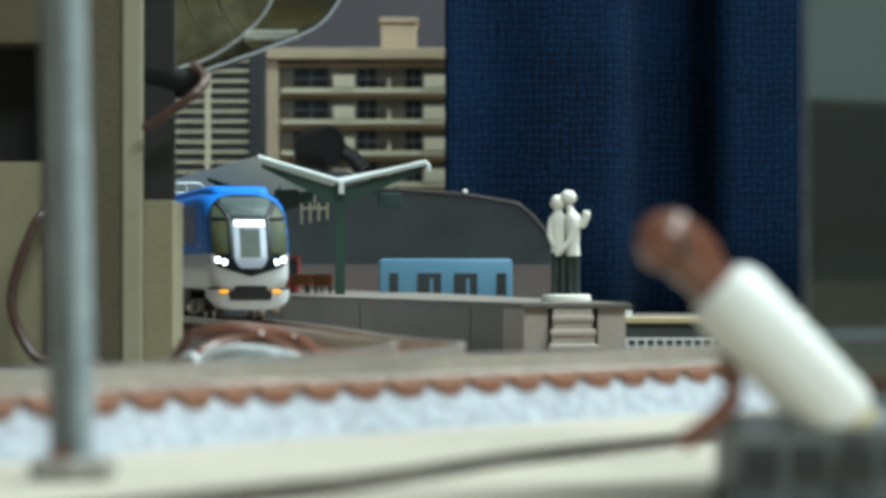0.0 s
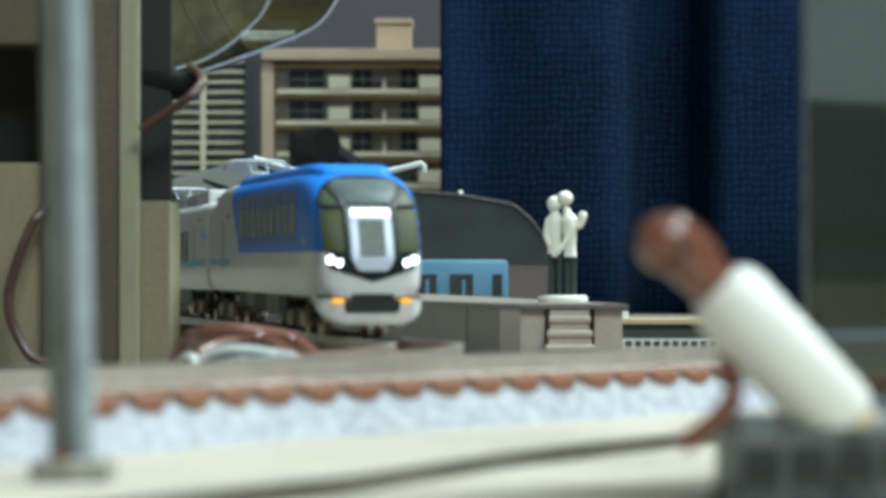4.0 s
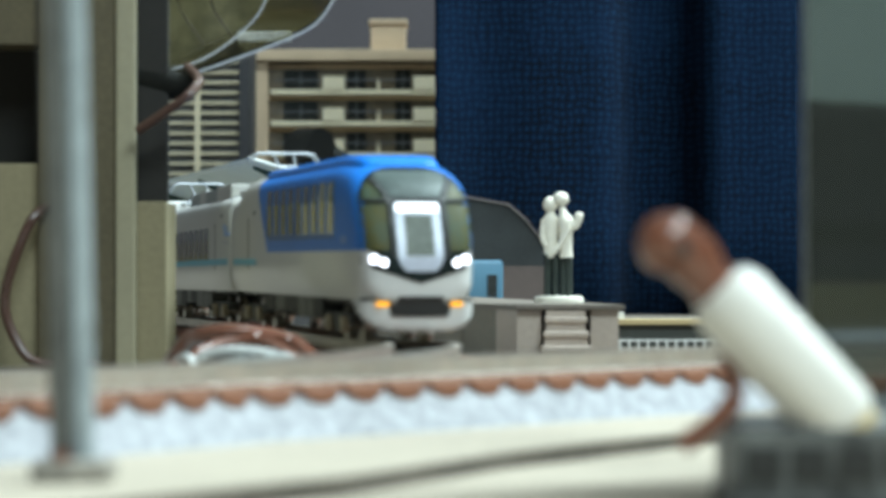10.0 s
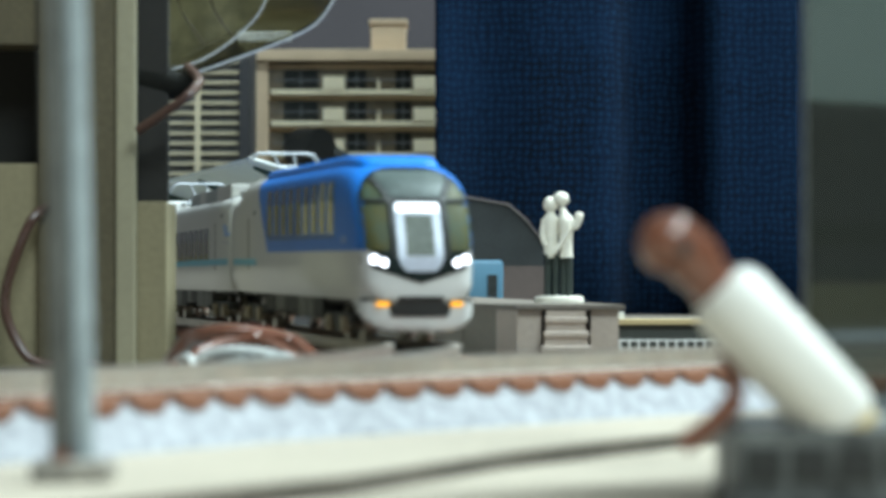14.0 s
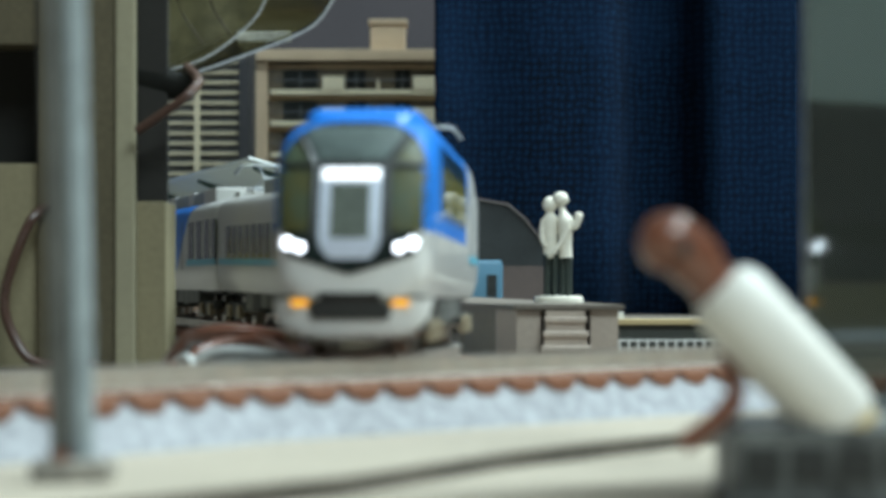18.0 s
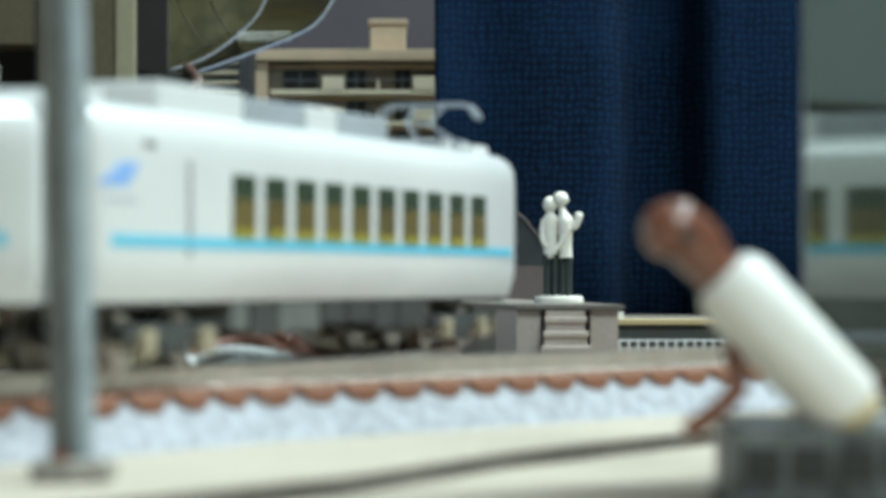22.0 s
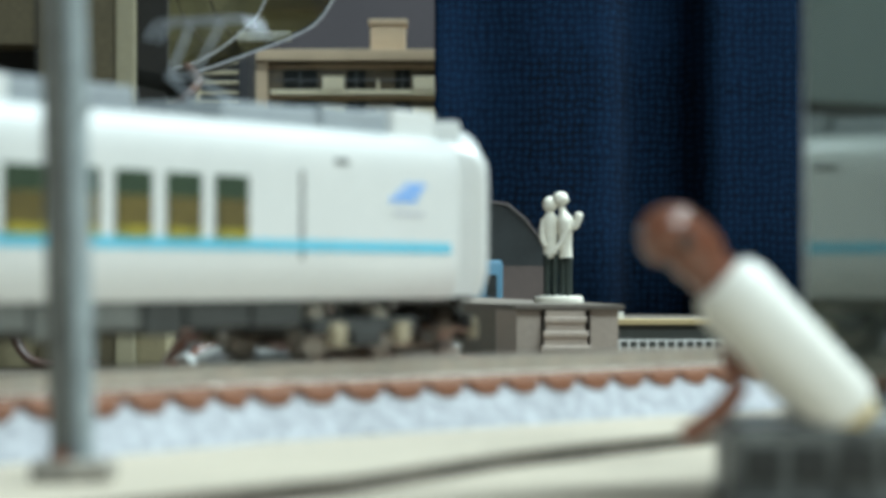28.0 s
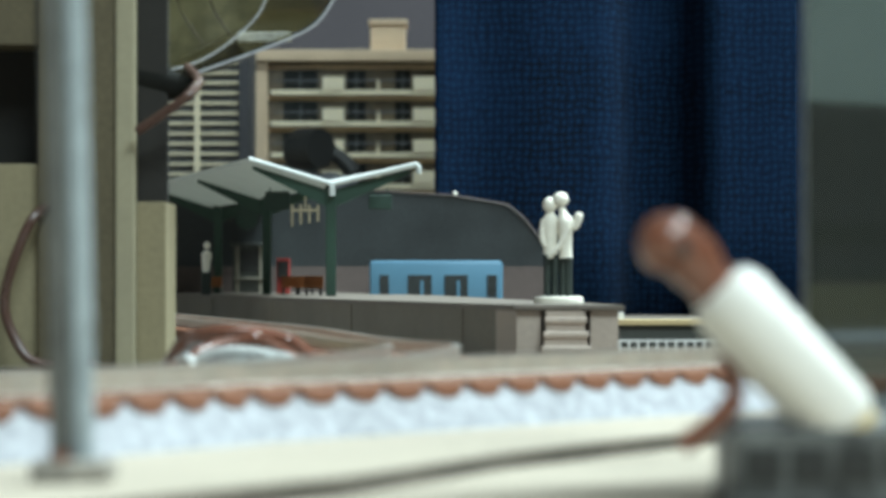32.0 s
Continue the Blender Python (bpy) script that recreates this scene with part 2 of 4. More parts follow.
ob = part("floor_front_board", prism(B(), [(-1600, -1000), (1600, -1000)] + [(x + 0.3, y - 0.3) for x, y in EDGE[::-1]] + [(-1600, -99)], -14, FRONT), BOARD)
tagged(ob, "cream plywood board in front of the railway", "board", "", "structure")

CEILING = mat("white_room_ceiling", (0.70, 0.70, 0.69), 0.9, var=0.03, grain=90.0, patch=2.0)
WALLPAINT = mat("grey_room_wall", (0.30, 0.31, 0.31), 0.85, var=0.05, grain=120.0, patch=2.0, bump=0.1)
for name, x0, x1, y0, y1, z0, z1, m, label in (
        ("wall_north", -2500, 2500, 2400, 2500, -800, 1800, BACKDROP, "dark plum painted wall behind the layout"),
        ("wall_south", -2500, 2500, -2000, -1900, -800, 1800, WALLPAINT, "plain grey room wall"),
        ("wall_west", -2600, -2500, -2000, 2500, -800, 1800, WALLPAINT, "plain grey room wall"),
        ("wall_east", 2500, 2600, -2000, 2500, -800, 1800, WALLPAINT, "plain grey room wall"),
        ("floor", -2600, 2600, -2000, 2500, -850, -800, BOARD_EDGE, "dark room floor below the layout table"),
        ("ceiling", -2600, 2600, -2000, 2500, 1800, 1850, CEILING, "plain room ceiling")):
    tagged(part(name, box(B(), x0, x1, y0, y1, z0, z1), m), label, name.split("_")[0], "", "structure")


# ---- track ----
def ribbon(bm, way, s0, s1, prof, step=8.0):
    """Sweep a profile of (across, z) mm along a track."""
    n = int((s1 - s0) / step)
    rings = []
    for i in range(n + 1):
        s = s0 + (s1 - s0) * i / n
        low = dip(s) if way is on_track else 0.0
        rings.append([(*way(s, v)[:2], z + low if z > GROUND + 1 else z) for v, z in prof])
    return loft(bm, rings)


def track(name, way, s0, s1, dz, label):
    top = thing(name, label, "railway track", group="tracks")
    bm = ribbon(B(), way, s0, s1, [(-12.7, GROUND + dz), (12.7, GROUND + dz), (9.4, 2.8 + dz), (-9.4, 2.8 + dz)])
    part("ballast_bed", bm, BALLAST, top, "pale blue-grey moulded ballast shoulder")
    for v in (-4.8, 4.8):
        bm = ribbon(B(), way, s0, s1, [(v - 0.75, 3.6 + dz), (v + 0.75, 3.6 + dz), (v + 0.3, 3.78), (v + 0.3, 4.9), (v + 0.45, 5.1), (v + 0.45, RAIL_Z + dz), (v - 0.45, RAIL_Z + dz), (v - 0.45, 5.1), (v - 0.3, 4.9), (v - 0.3, 3.78)], 5.0)
        part("rail", bm, STEEL, top, "nickel silver rail")
    # sleepers: one shared mesh, ends drooping over the ballast shoulder
    bm = B()
    prism(bm, [(-8.6, -2.3), (8.6, -2.3), (8.6, 2.3), (-8.6, 2.3)], 2.5 + dz, 3.65 + dz)
    for e in (-1, 1):
        rows = []
        for v, w, drop, lift in ((8.4, 3.6, 1.9, 0.0), (9.5, 3.56, 1.9, -0.1), (10.0, 3.1, 1.75, -0.3), (10.2, 2.25, 1.3, -0.7)):
            lobe = [(v + 0.25 * math.sin(math.pi * q / 8), w * math.cos(math.pi * q / 8), 3.62 + dz + lift - drop * math.sin(math.pi * q / 8)) for q in range(9)]
            rows.append([(e * x, y, z) for x, y, z in lobe])
        loft(bm, rows)
    first = part("sleeper", bm, SLEEPER, top, "brown moulded sleeper")
    s, k = s0 + 3, 0
    while s < s1:
        x, y, a = way(s)
        ob = first if k == 0 else new("sleeper", first.data)
        ob.parent = top
        ob.matrix_basis = pose(x * MM, y * MM, (dip(s) if way is on_track else 0.0) * MM, 0, 0, a)
        s, k = s + 7.3, k + 1
    return top


track("curved_track", on_track, -860, 1200, 0.0, "curved model railway track with steel rails and brown sleepers")
track("branch_track", on_branch, -365, -3.5, -0.06, "straight branch track with brown sleepers and pale ballast")


# ---- platform ----
def along(y):
    """x of the platform's track-side edge at depth y."""
    return 14.5 - 0.2203 * (y - 599.7)


platform = thing("station_platform", "taupe plastic station platform with end steps", "platform", (0, 0, 0))
W_END = 22.7
bm = B()
E0 = along(601.3)
prism(bm, [(along(619.2) + 1, 619.2), (E0 + W_END - 3.2, 619.2), (-4, 991.4), (-95, 1503), (along(1503) + 1, 1503)], GROUND, 8.4)
part("platform_body", bm, PLATFORM, platform)
bm = prism(B(), [(E0 + 0.9, 601.3), (E0 + 5.8, 601.3), (E0 + 5.8, 611.1), (E0 + 16.0, 611.1), (E0 + 16.0, 601.3), (E0 + W_END - 1, 601.3), (E0 + W_END - 3.1, 619.0), (along(619.2) + 0.9, 619.0)], GROUND, 8.4)
part("end_block", bm, PLATFORM_END, platform, "moulded platform end, taupe lightened for the lamp")
bm = prism(B(), [(along(599.7), 599.7), (along(599.7) + W_END, 599.7), (-2.5, 991.4), (-93, 1505), (along(1505), 1505)], 8.4, 9.6)
bmesh.ops.bevel(bm, geom=bm.edges[:], offset=0.35 * MM, segments=2, affect="EDGES")
part("platform_slab", bm, PLATFORM_TOP, platform, "slab with a rounded overhanging lip")
for k in range(3):
    z, o = 7.1 - 2.9 * k, 0.35 * k
    st = part("step", box(B(), E0 + 6.8 - o, E0 + 14.8 + o, 599.1 - 2.1 * k, 611.0, z - 2.9, z - 0.2 + (1.4 if k == 0 else 0)), PLATFORM_END, platform)
    part("step_nosing", box(B(), E0 + 6.5 - o, E0 + 15.1 + o, 598.4 - 2.1 * k, 604.6, z - 1.25, z, 0.4), PLATFORM_END, st, "pale rounded step edge")
for k in range(4):
    y = 650 + 130 * k
    bm = box(B(), -0.12, 0.3, -0.2, 0.2, GROUND + 0.2, 8.3)
    part("wall_joint", bm, PLATFORM, platform, loc=(along(y) + 0.9, y, 0))


# ---- canopy ----
def cx(y):
    return -35.2 - 0.2203 * (y - 934.5)


canopy = thing("platform_canopy", "pale grey butterfly canopy roof on dark green columns", "canopy", (0, 0, 0))


def wing(sgn, reach, lift):
    bm = B()
    rings = []
    for y in range(934, 1447, 24):
        c = cx(y)
        rings.append([(c, y, 44.5), (c + sgn * reach, y, 44.5 + lift), (c + sgn * reach, y, 45.9 + lift), (c, y, 46.0)])
    return loft(bm, rings)


part("roof_wing", wing(-1, 26.6, 7.8), CANOPY, canopy)
part("roof_wing", wing(1, 27.3, 6.2), CANOPY, canopy)
bm = tube(B(), [(cx(934.5) - 26.6, 933.7, 53.2), (cx(934.5), 933.7, 45.3), (cx(934.5) + 26.8, 933.7, 51.6), (cx(934.5) + 27.6, 933.7, 50.6), (cx(934.5) + 27.4, 933.7, 48.6)], 0.9)
part("gable_edge", bm, CANOPY, canopy, "white gutter edge", smooth=True)
bm = box(B(), cx(934.5) - 0.9, cx(934.5) + 0.9, 932.5, 933.8, 41.5, 45.0, 0.2)
part("downpipe", bm, CANOPY, canopy)
for y in (937, 1064.5, 1188, 1311.5, 1414):
    c = cx(y)
    part("column", box(B(), c - 1.6, c + 1.6, y - 1.6, y + 1.6, 9.6, 45, 0.3), GREEN, canopy)
    for e in (-1, 1):
        bm = loft(B(), [[(c + e * 1.2, y - 1, 38), (c + e * 1.2, y + 1, 38), (c + e * 1.2, y + 1, 43.6), (c + e * 1.2, y - 1, 43.6)],
                        [(c + e * 25, y - 0.8, 50.0 - (e > 0) * 1.4), (c + e * 25, y + 0.8, 50.0 - (e > 0) * 1.4), (c + e * 25, y + 0.8, 51.2 - (e > 0) * 1.4), (c + e * 25, y - 0.8, 51.2 - (e > 0) * 1.4)]])
        part("bracket", bm, GREEN, canopy)


def platform_item(name, x, y, w, h, m, label, cat, d=6):
    t = thing(name, label, cat, (x, y, 9.6))
    part("cabinet", box(B(), -w / 2, w / 2, -d / 2, d / 2, 0.0, h, 0.3), m, t)
    part("front_panel", box(B(), -w * 0.38, w * 0.38, -d / 2 - 0.3, -d / 2 + 0.05, h * 0.45, h * 0.9), BLACK, t)
    return t


RED = mat("red_machine_paint", (0.26, 0.03, 0.025), 0.4, var=0.06)
ORANGE = mat("orange_bench_plastic", (0.20, 0.065, 0.012), 0.5, var=0.08)
KIOSK_POST = mat("taupe_kiosk_plastic", (0.17, 0.155, 0.12), 0.6, var=0.1)
KIOSK = mat("grey_green_kiosk", (0.05, 0.054, 0.047), 0.6, var=0.08)
platform_item("vending_machine", -60.5, 1113, 5.0, 13.5, RED, "red vending machine under the canopy", "vending machine")
kiosk = platform_item("kiosk", -79, 1203, 14, 19, KIOSK, "grey-green waiting kiosk under the canopy", "kiosk")
for x in (-5.0, 4.6):
    part("post", box(B(), x - 0.8, x + 0.8, -4.2, -3.2, 0, 20.5, 0.2), KIOSK_POST, kiosk, "taupe kiosk post")
part("counter", box(B(), -6.4, 6.4, -5.0, -3.1, 5.4, 6.4, 0.2), KIOSK_POST, kiosk, "taupe counter board")
part("roof", box(B(), -8.2, 8.2, -6, 5, 19, 20.4, 0.3), KIOSK, kiosk)
for x, y in ((-49, 1048), (-55, 1056), (-92, 1178), (-44, 999.5)):
    t = thing("bench", "orange plastic platform bench", "bench", (x, y, 9.6), group="benches")
    part("seat", box(B(), -3.2, 3.2, -2, 2, 2.4, 3.2, 0.2), ORANGE, t)
    part("backrest", box(B(), -3.2, 3.2, 1.4, 2.0, 3.2, 6.6, 0.2), ORANGE, t)
    for e in (-2.4, 2.4):
        part("leg", box(B(), e - 0.4, e + 0.4, -1.6, 1.6, 0, 2.4), BLACK, t)
SIGN_GREEN = mat("dark_green_sign", (0.012, 0.035, 0.024), 0.5, var=0.2)


def hanging_sign(x, y, z, w, h, round_face, m, label):
    t = thing("hanging_sign", label, "sign", (x, y, z), group="signs")
    if round_face:
        part("sign_face", tube(B(), [(0, -0.7, 0), (0, 0.7, 0)], h / 2, 20), m, t)
    else:
        part("sign_face", box(B(), -w / 2, w / 2, -0.6, 0.6, -h / 2, h / 2, 0.4), m, t)
    for e in (-0.3, 0.3):
        part("hanger", box(B(), e * w - 0.25, e * w + 0.25, -0.25, 0.25, h * 0.4, 46.5 - z), m, t)


hanging_sign(-79, 1182, 40.0, 8, 9.5, True, SIGN_GREEN, "dark green round sign hung under the canopy")
hanging_sign(-56.8, 1008, 42.0, 8.5, 6.4, False, SIGN_GREEN, "dark green square sign hung under the canopy")
hanging_sign(-21.5, 1004, 41.4, 8.0, 5.0, False, SIGN_GREEN, "small dark green sign hung under the canopy")
hanging_sign(-92, 1219, 41.0, 9, 5.0, False, BLACK, "dark sign board hung under the canopy")
lampf = thing("hanging_lamp_frame", "beige lamp frame hung under the canopy", "lamp", (-48, 1024, 33.5))
for k in range(4):
    part("frame_bar", box(B(), -5 + 3.0 * k, -4.2 + 3.0 * k, -0.4, 0.4, 0.6 * k, 7.5, 0.1), FACADE_PALE, lampf)
part("frame_rail", box(B(), -5, 4.8, -0.5, 0.5, 5.2, 6.1, 0.1), FACADE_PALE, lampf)
part("hanger", box(B(), -0.3, 0.3, -0.3, 0.3, 6.0, 12.5), FACADE_PALE, lampf)
# ---- figures: plain one-mesh miniatures ----
def figure(bm, x, y, z, h, lean=0.0):
    """A standing plain figure of height h."""
    u = h / 10.0
    for e in (-0.45, 0.45):
        tube(bm, [(x + e * u, y, z), (x + e * 0.9 * u, y, z + 2.4 * u), (x + e * 0.8 * u, y, z + 4.7 * u)], [0.48 * u, 0.52 * u, 0.62 * u])
    tube(bm, [(x, y, z + 4.2 * u), (x, y, z + 5.4 * u), (x + lean * u, y, z + 7.6 * u), (x + lean * 1.2 * u, y, z + 8.3 * u)], [0.82 * u, 0.76 * u, 1.02 * u, 0.42 * u], 10)
    ball(bm, (x + lean * 1.4 * u, y, z + 9.2 * u), 0.64 * u, (1, 1.05, 1.22))
    return bm


def dark_legs(ob, top):
    """Dark trousers up to a height in mm, on the one mesh."""
    ob.data.materials.append(FIGURE_DARK)
    for p in ob.data.polygons:
        if p.center.z < top * MM:
            p.material_index = 1
    return ob


bm = B()
for x in (-2.3, -0.6, 1.2, 2.5):
    tube(bm, [(x, 0, 1.4), (x * 0.97, 0, 5.5), (x * 0.92, 0, 10.6)], [0.8, 0.78, 0.98], 10)
tube(bm, smooth_path([(-1.5, 0.4, 9.9), (-1.6, 0.4, 13.0), (-1.6, 0.4, 17.2), (-1.5, 0.4, 19.2), (-1.5, 0.4, 20.4)], 3), [1.55, 1.55, 1.5, 1.5, 1.6, 1.75, 1.85, 1.8, 1.6, 1.2, 0.9, 0.75, 0.7], 12)
ball(bm, (-1.6, 0.3, 21.5), 1.62, (1, 1, 1.1), 16)
tube(bm, smooth_path([(1.8, -0.7, 9.9), (1.7, -0.7, 13.0), (1.6, -0.7, 17.4), (1.2, -0.6, 19.4), (0.8, -0.5, 21.0)], 3), [1.5, 1.45, 1.4, 1.4, 1.5, 1.65, 1.75, 1.65, 1.4, 1.0, 0.8, 0.7, 0.7], 12)
ball(bm, (0.7, -0.4, 22.7), 1.62, (1.1, 1, 1.0), 16)
tube(bm, smooth_path([(2.3, -0.9, 18.5), (3.5, -1.2, 16.6), (4.3, -1.2, 17.8), (4.7, -1.1, 19.8)], 4), [0.9, 0.9, 0.85, 0.8, 0.78, 0.8, 0.8, 0.82, 0.85, 0.9, 0.95, 0.9, 0.6], 10)
tube(bm, smooth_path([(2.3, -2.0, 16.4), (0.6, -2.4, 13.0), (-1.7, -2.4, 10.3)], 4), [0.7, 0.68, 0.66, 0.62, 0.6, 0.58, 0.56, 0.58, 0.4], 10)
tube(bm, smooth_path([(-2.9, 0.1, 18.3), (-3.4, -0.4, 14.8), (-2.7, -1.0, 12.4)], 4), [0.7, 0.7, 0.68, 0.66, 0.62, 0.6, 0.58, 0.56, 0.4], 10)
figures_pair = dark_legs(part("figure_pair", bm, FIGURE, None, smooth=True), 9.8)
bm = figure(B(), 0, 0, 0, 19.0, 0.1)
tagged(figures_pair, "off-white miniature statue of two standing figures on a disc", "statue")
figures_pair.matrix_basis = pose(25.0 * MM, 642 * MM, 9.6 * MM)
bm2 = B()
tube(bm2, [(0, 0, 0), (0, 0, 0.5), (0, 0, 1.3), (0, 0, 1.5)], [5.4, 5.5, 5.3, 4.9], 28)
disc = tagged(part("statue_base", bm2, FIGURE, None, smooth=True), "white plastic disc under the miniature statue", "base")
disc.location = (25.2 * MM, 642 * MM, 9.6 * MM)
ob = tagged(dark_legs(part("figure_statue", bm, FIGURE, None, smooth=True), 8.0), "off-white miniature standing figure statue", "statue")
ob.location = (-84.5 * MM, 1048 * MM, 9.6 * MM)

# ---- light blue railcar behind the platform ----
car0 = thing("light_blue_railcar", "light blue short railcar with dark windows", "railcar", (-2.5, 1056, GROUND))
bm = box(B(), -24, 24, 0, 18, 2.5, 23.8, 1.6)
part("body", bm, SKYBLUE, car0, smooth=True)
part("underframe", box(B(), -22, 22, 2, 16, 0.0, 2.5), UNDER, car0)
for x0, x1 in ((-20.3, -17.0), (-10.2, -1.6), (3.0, 11.4), (18.3, 21.8)):
    win = part("window", box(B(), x0, x1, -0.3, 0.4, 10.6, 18.6, 0.12), WINDOW_FAR, car0)
    if x1 - x0 > 5:
        part("window_bar", box(B(), (x0 + x1) / 2 + 0.2, (x0 + x1) / 2 + 1.4, -0.5, -0.1, 10.6, 16.6), SKYBLUE, win)

# ---- smoked cover behind it ----
cover = thing("smoked_cover", "dark smoked plastic cover with a chamfered end", "cover", (0, 1219, 0))
prof = [(-140, 5), (-140, 54), (-60, 53.5), (-20, 51.5), (4, 50), (27, 46), (34, 40), (41.5, 30.5), (41.5, 5)]
lo = [[(x, y, z) for x, z in prof] for y in (0, 60)]
part("shell", loft(B(), lo), SMOKE, cover)
bm = tube(B(), [(x, -0.4, z) for x, z in prof[1:-1]], 0.35, 6)
part("rim", bm, SMOKE_BROWN, cover)
part("base_strip", box(B(), -140, 42, -1.5, 62, GROUND, 20.5), SMOKE_BROWN, cover)
part("spotlight_bead", ball(B(), (5, -1, 50.8), 0.9), FIGURE, cover)


# ---- apartment block, louvred tower ----
def apartment():
    t = thing("apartment_block", "tan plastic apartment block with cream balconies", "building", (0, 1706, 0))
    x0, x1 = -111.0, 40.0
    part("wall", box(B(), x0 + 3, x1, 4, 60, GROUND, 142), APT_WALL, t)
    part("side_wall", box(B(), x0, x0 + 9, -3, 60, GROUND, 141.9, 0.5), FACADE, t, "tan end wall")
    part("roof", box(B(), x0 - 2, x1 + 2, -6, 62, 142, 148.5, 0.6), FACADE, t, "tan parapet slab")
    pent = part("stair_tower", box(B(), -42.5, -22, 6, 40, 148.5, 164, 0.5), FACADE, t)
    part("stair_tower_cap", box(B(), -43.5, -21, 5, 41, 164, 167, 0.4), FACADE, pent)
    for k in range(8):
        z = 123.6 - 18.2 * k
        bal = part("balcony", box(B(), x0 + 11, x1, -4, 4, z - 1.2, z + 1.6, 0.2), FACADE_PALE, t)
        for xa in (-70, -17.5, 28):
            part("balcony_panel", box(B(), xa, xa + 12.5, -4.6, -2.4, z + 1.6, z + 9.2, 0.2), FACADE_PALE, bal)
        for xa in (-38.5, 9):
            part("divider", box(B(), xa, xa + 1.6, -3.6, 4, z + 1.6, z + 8.0), FACADE_PALE, bal)
        part("handrail", box(B(), x0 + 12, x1, -4.2, -3.7, z + 6.8, z + 7.4), FACADE_GREY, bal)
        for xa, w in ((-93, 20), (-66 + 10, 11), (-28, 9), (-3, 10), (14, 12)):
            win = part("window", box(B(), xa, xa + w, 3.3, 4.4, z + 2, z + 13.6), WINDOW_FAR, t)
            part("window_frame", box(B(), xa + w / 2 - 0.3, xa + w / 2 + 0.3, 2.9, 3.4, z + 2, z + 13.6), FACADE_GREY, win)
        part("ceiling_band", box(B(), x0 + 9, x1, 3.0, 4.3, z + 14.2, z + 16.6), FACADE, t)
    return t


apartment()
tower = thing("louvred_tower", "dark grey tower with pale horizontal balcony bands", "building", (0, 1625, 0))
part("wall", box(B(), -190, -113, 4, 60, GROUND, 190), FACADE_GREY, tower)
part("pilaster", box(B(), -137.5, -134.5, -2.6, 5, GROUND, 190), FACADE_PALE, tower)
part("corner_post", box(B(), -113, -107.5, -3, 60, GROUND, 200), SLATE, tower)
for k in range(26):
    z = 45 + 5.6 * k
    part("balcony_band", box(B(), -190, -113, -2, 4, z, z + 1.25), FACADE_PALE, tower)

# black lamp head over the canopy
sp = thing("black_spotlight", "black round spotlight behind the canopy roof", "spotlight", (0, 1503, 0))
bm = tube(B(), [(-76, 20, 80), (-72, 0, 82), (-62, -10, 82)], [7, 10.5, 10], 20)
part("lamp_head", bm, BLACK, sp, smooth=True)
part("arm", tube(B(), [(-64, 0, 84), (-52, 0, 77), (-46, 0, 70)], [4.5, 4, 5], 12), BLACK, sp, smooth=True)
part("stand", tube(B(), [(-58, 0, GROUND), (-58, 0, 66), (-58, 0, 70)], [14, 15, 3], 16), FACADE_GREY, sp, "grey conical stand")

# ---- curtain ----
CURTAIN = mat("navy_woven_curtain", (0.0017, 0.0064, 0.0178), 0.95, var=0.45, grain=420.0, patch=14.0, bump=0.5)
tree = CURTAIN.node_tree
tree.nodes["Principled BSDF"].inputs["Specular IOR Level"].default_value = 0.08
co = tree.nodes["Texture Coordinate"]
wa = node(tree, "ShaderNodeTexWave", Scale=92.0, Distortion=5.5, Detail=3.0)
wb = node(tree, "ShaderNodeTexWave", Scale=86.0, Distortion=5.5, Detail=3.0)
wb.bands_direction = "Z"
for w in (wa, wb):
    tree.links.new(co.outputs["Object"], w.inputs["Vector"])
mul = tree.nodes.new("ShaderNodeMath")
mul.operation = "MULTIPLY"
tree.links.new(wa.outputs["Fac"], mul.inputs[0])
tree.links.new(wb.outputs["Fac"], mul.inputs[1])
mx = tree.nodes.new("ShaderNodeMix")
mx.data_type = "RGBA"
mx.inputs["B"].default_value = (0.0043, 0.0175, 0.043, 1)
b = tree.nodes["Principled BSDF"]
tree.links.new(b.inputs["Base Color"].links[0].from_socket, mx.inputs["A"])
tree.links.new(mul.outputs[0], mx.inputs["Factor"])
tree.links.new(mx.outputs["Result"], b.inputs["Base Color"])
bm = B()
cols = []
for i in range(161):
    x = -4.0 + i * 3.2
    deep = 1 / (1 + math.exp(-(x - 84) / 3.0)) - 1 / (1 + math.exp(-(x - 121) / 2.5))
    fold = 3 * math.sin(x / 23.0 + 0.6) + 1.5 * math.sin(x / 9.3) + 36 * deep
    cols.append([bm.verts.new((x * MM, (1381 + fold) * MM, z * MM)) for z in (-40, 40, 120, 320, 700)])
for a, b2 in zip(cols, cols[1:]):
    for k in range(4):
        bm.faces.new((a[k], b2[k], b2[k + 1], a[k + 1]))
ob = part("curtain", bm, CURTAIN, None, smooth=True)
sol = ob.modifiers.new("thickness", "SOLIDIFY")
sol.thickness = 0.0015
tagged(ob, "navy blue woven curtain hanging in folds", "curtain")

# ---- beige block beside the track, with its dark opening ----
tw = thing("beige_card_building", "beige card building with dark openings", "building", (-2.6, 554, 0))
part("lower_wall", box(B(), -130, -73.6, 0, 26, GROUND, 36.6, 0.4), BEIGE, tw)
# upper wall and corner pier take a darker brown than the lower wall
part("upper_wall", box(B(), -130, -73.6, 0, 26, 59, 130, 0.4), BEIGE_BROWN, tw, "brown upper wall")
# the opening's shade is put in as near-black umber on its back
part("opening_back", box(B(), -130, -73.6, 14, 26, 36.6, 59), UMBER, tw, "recess back, near-black for the opening's shade")
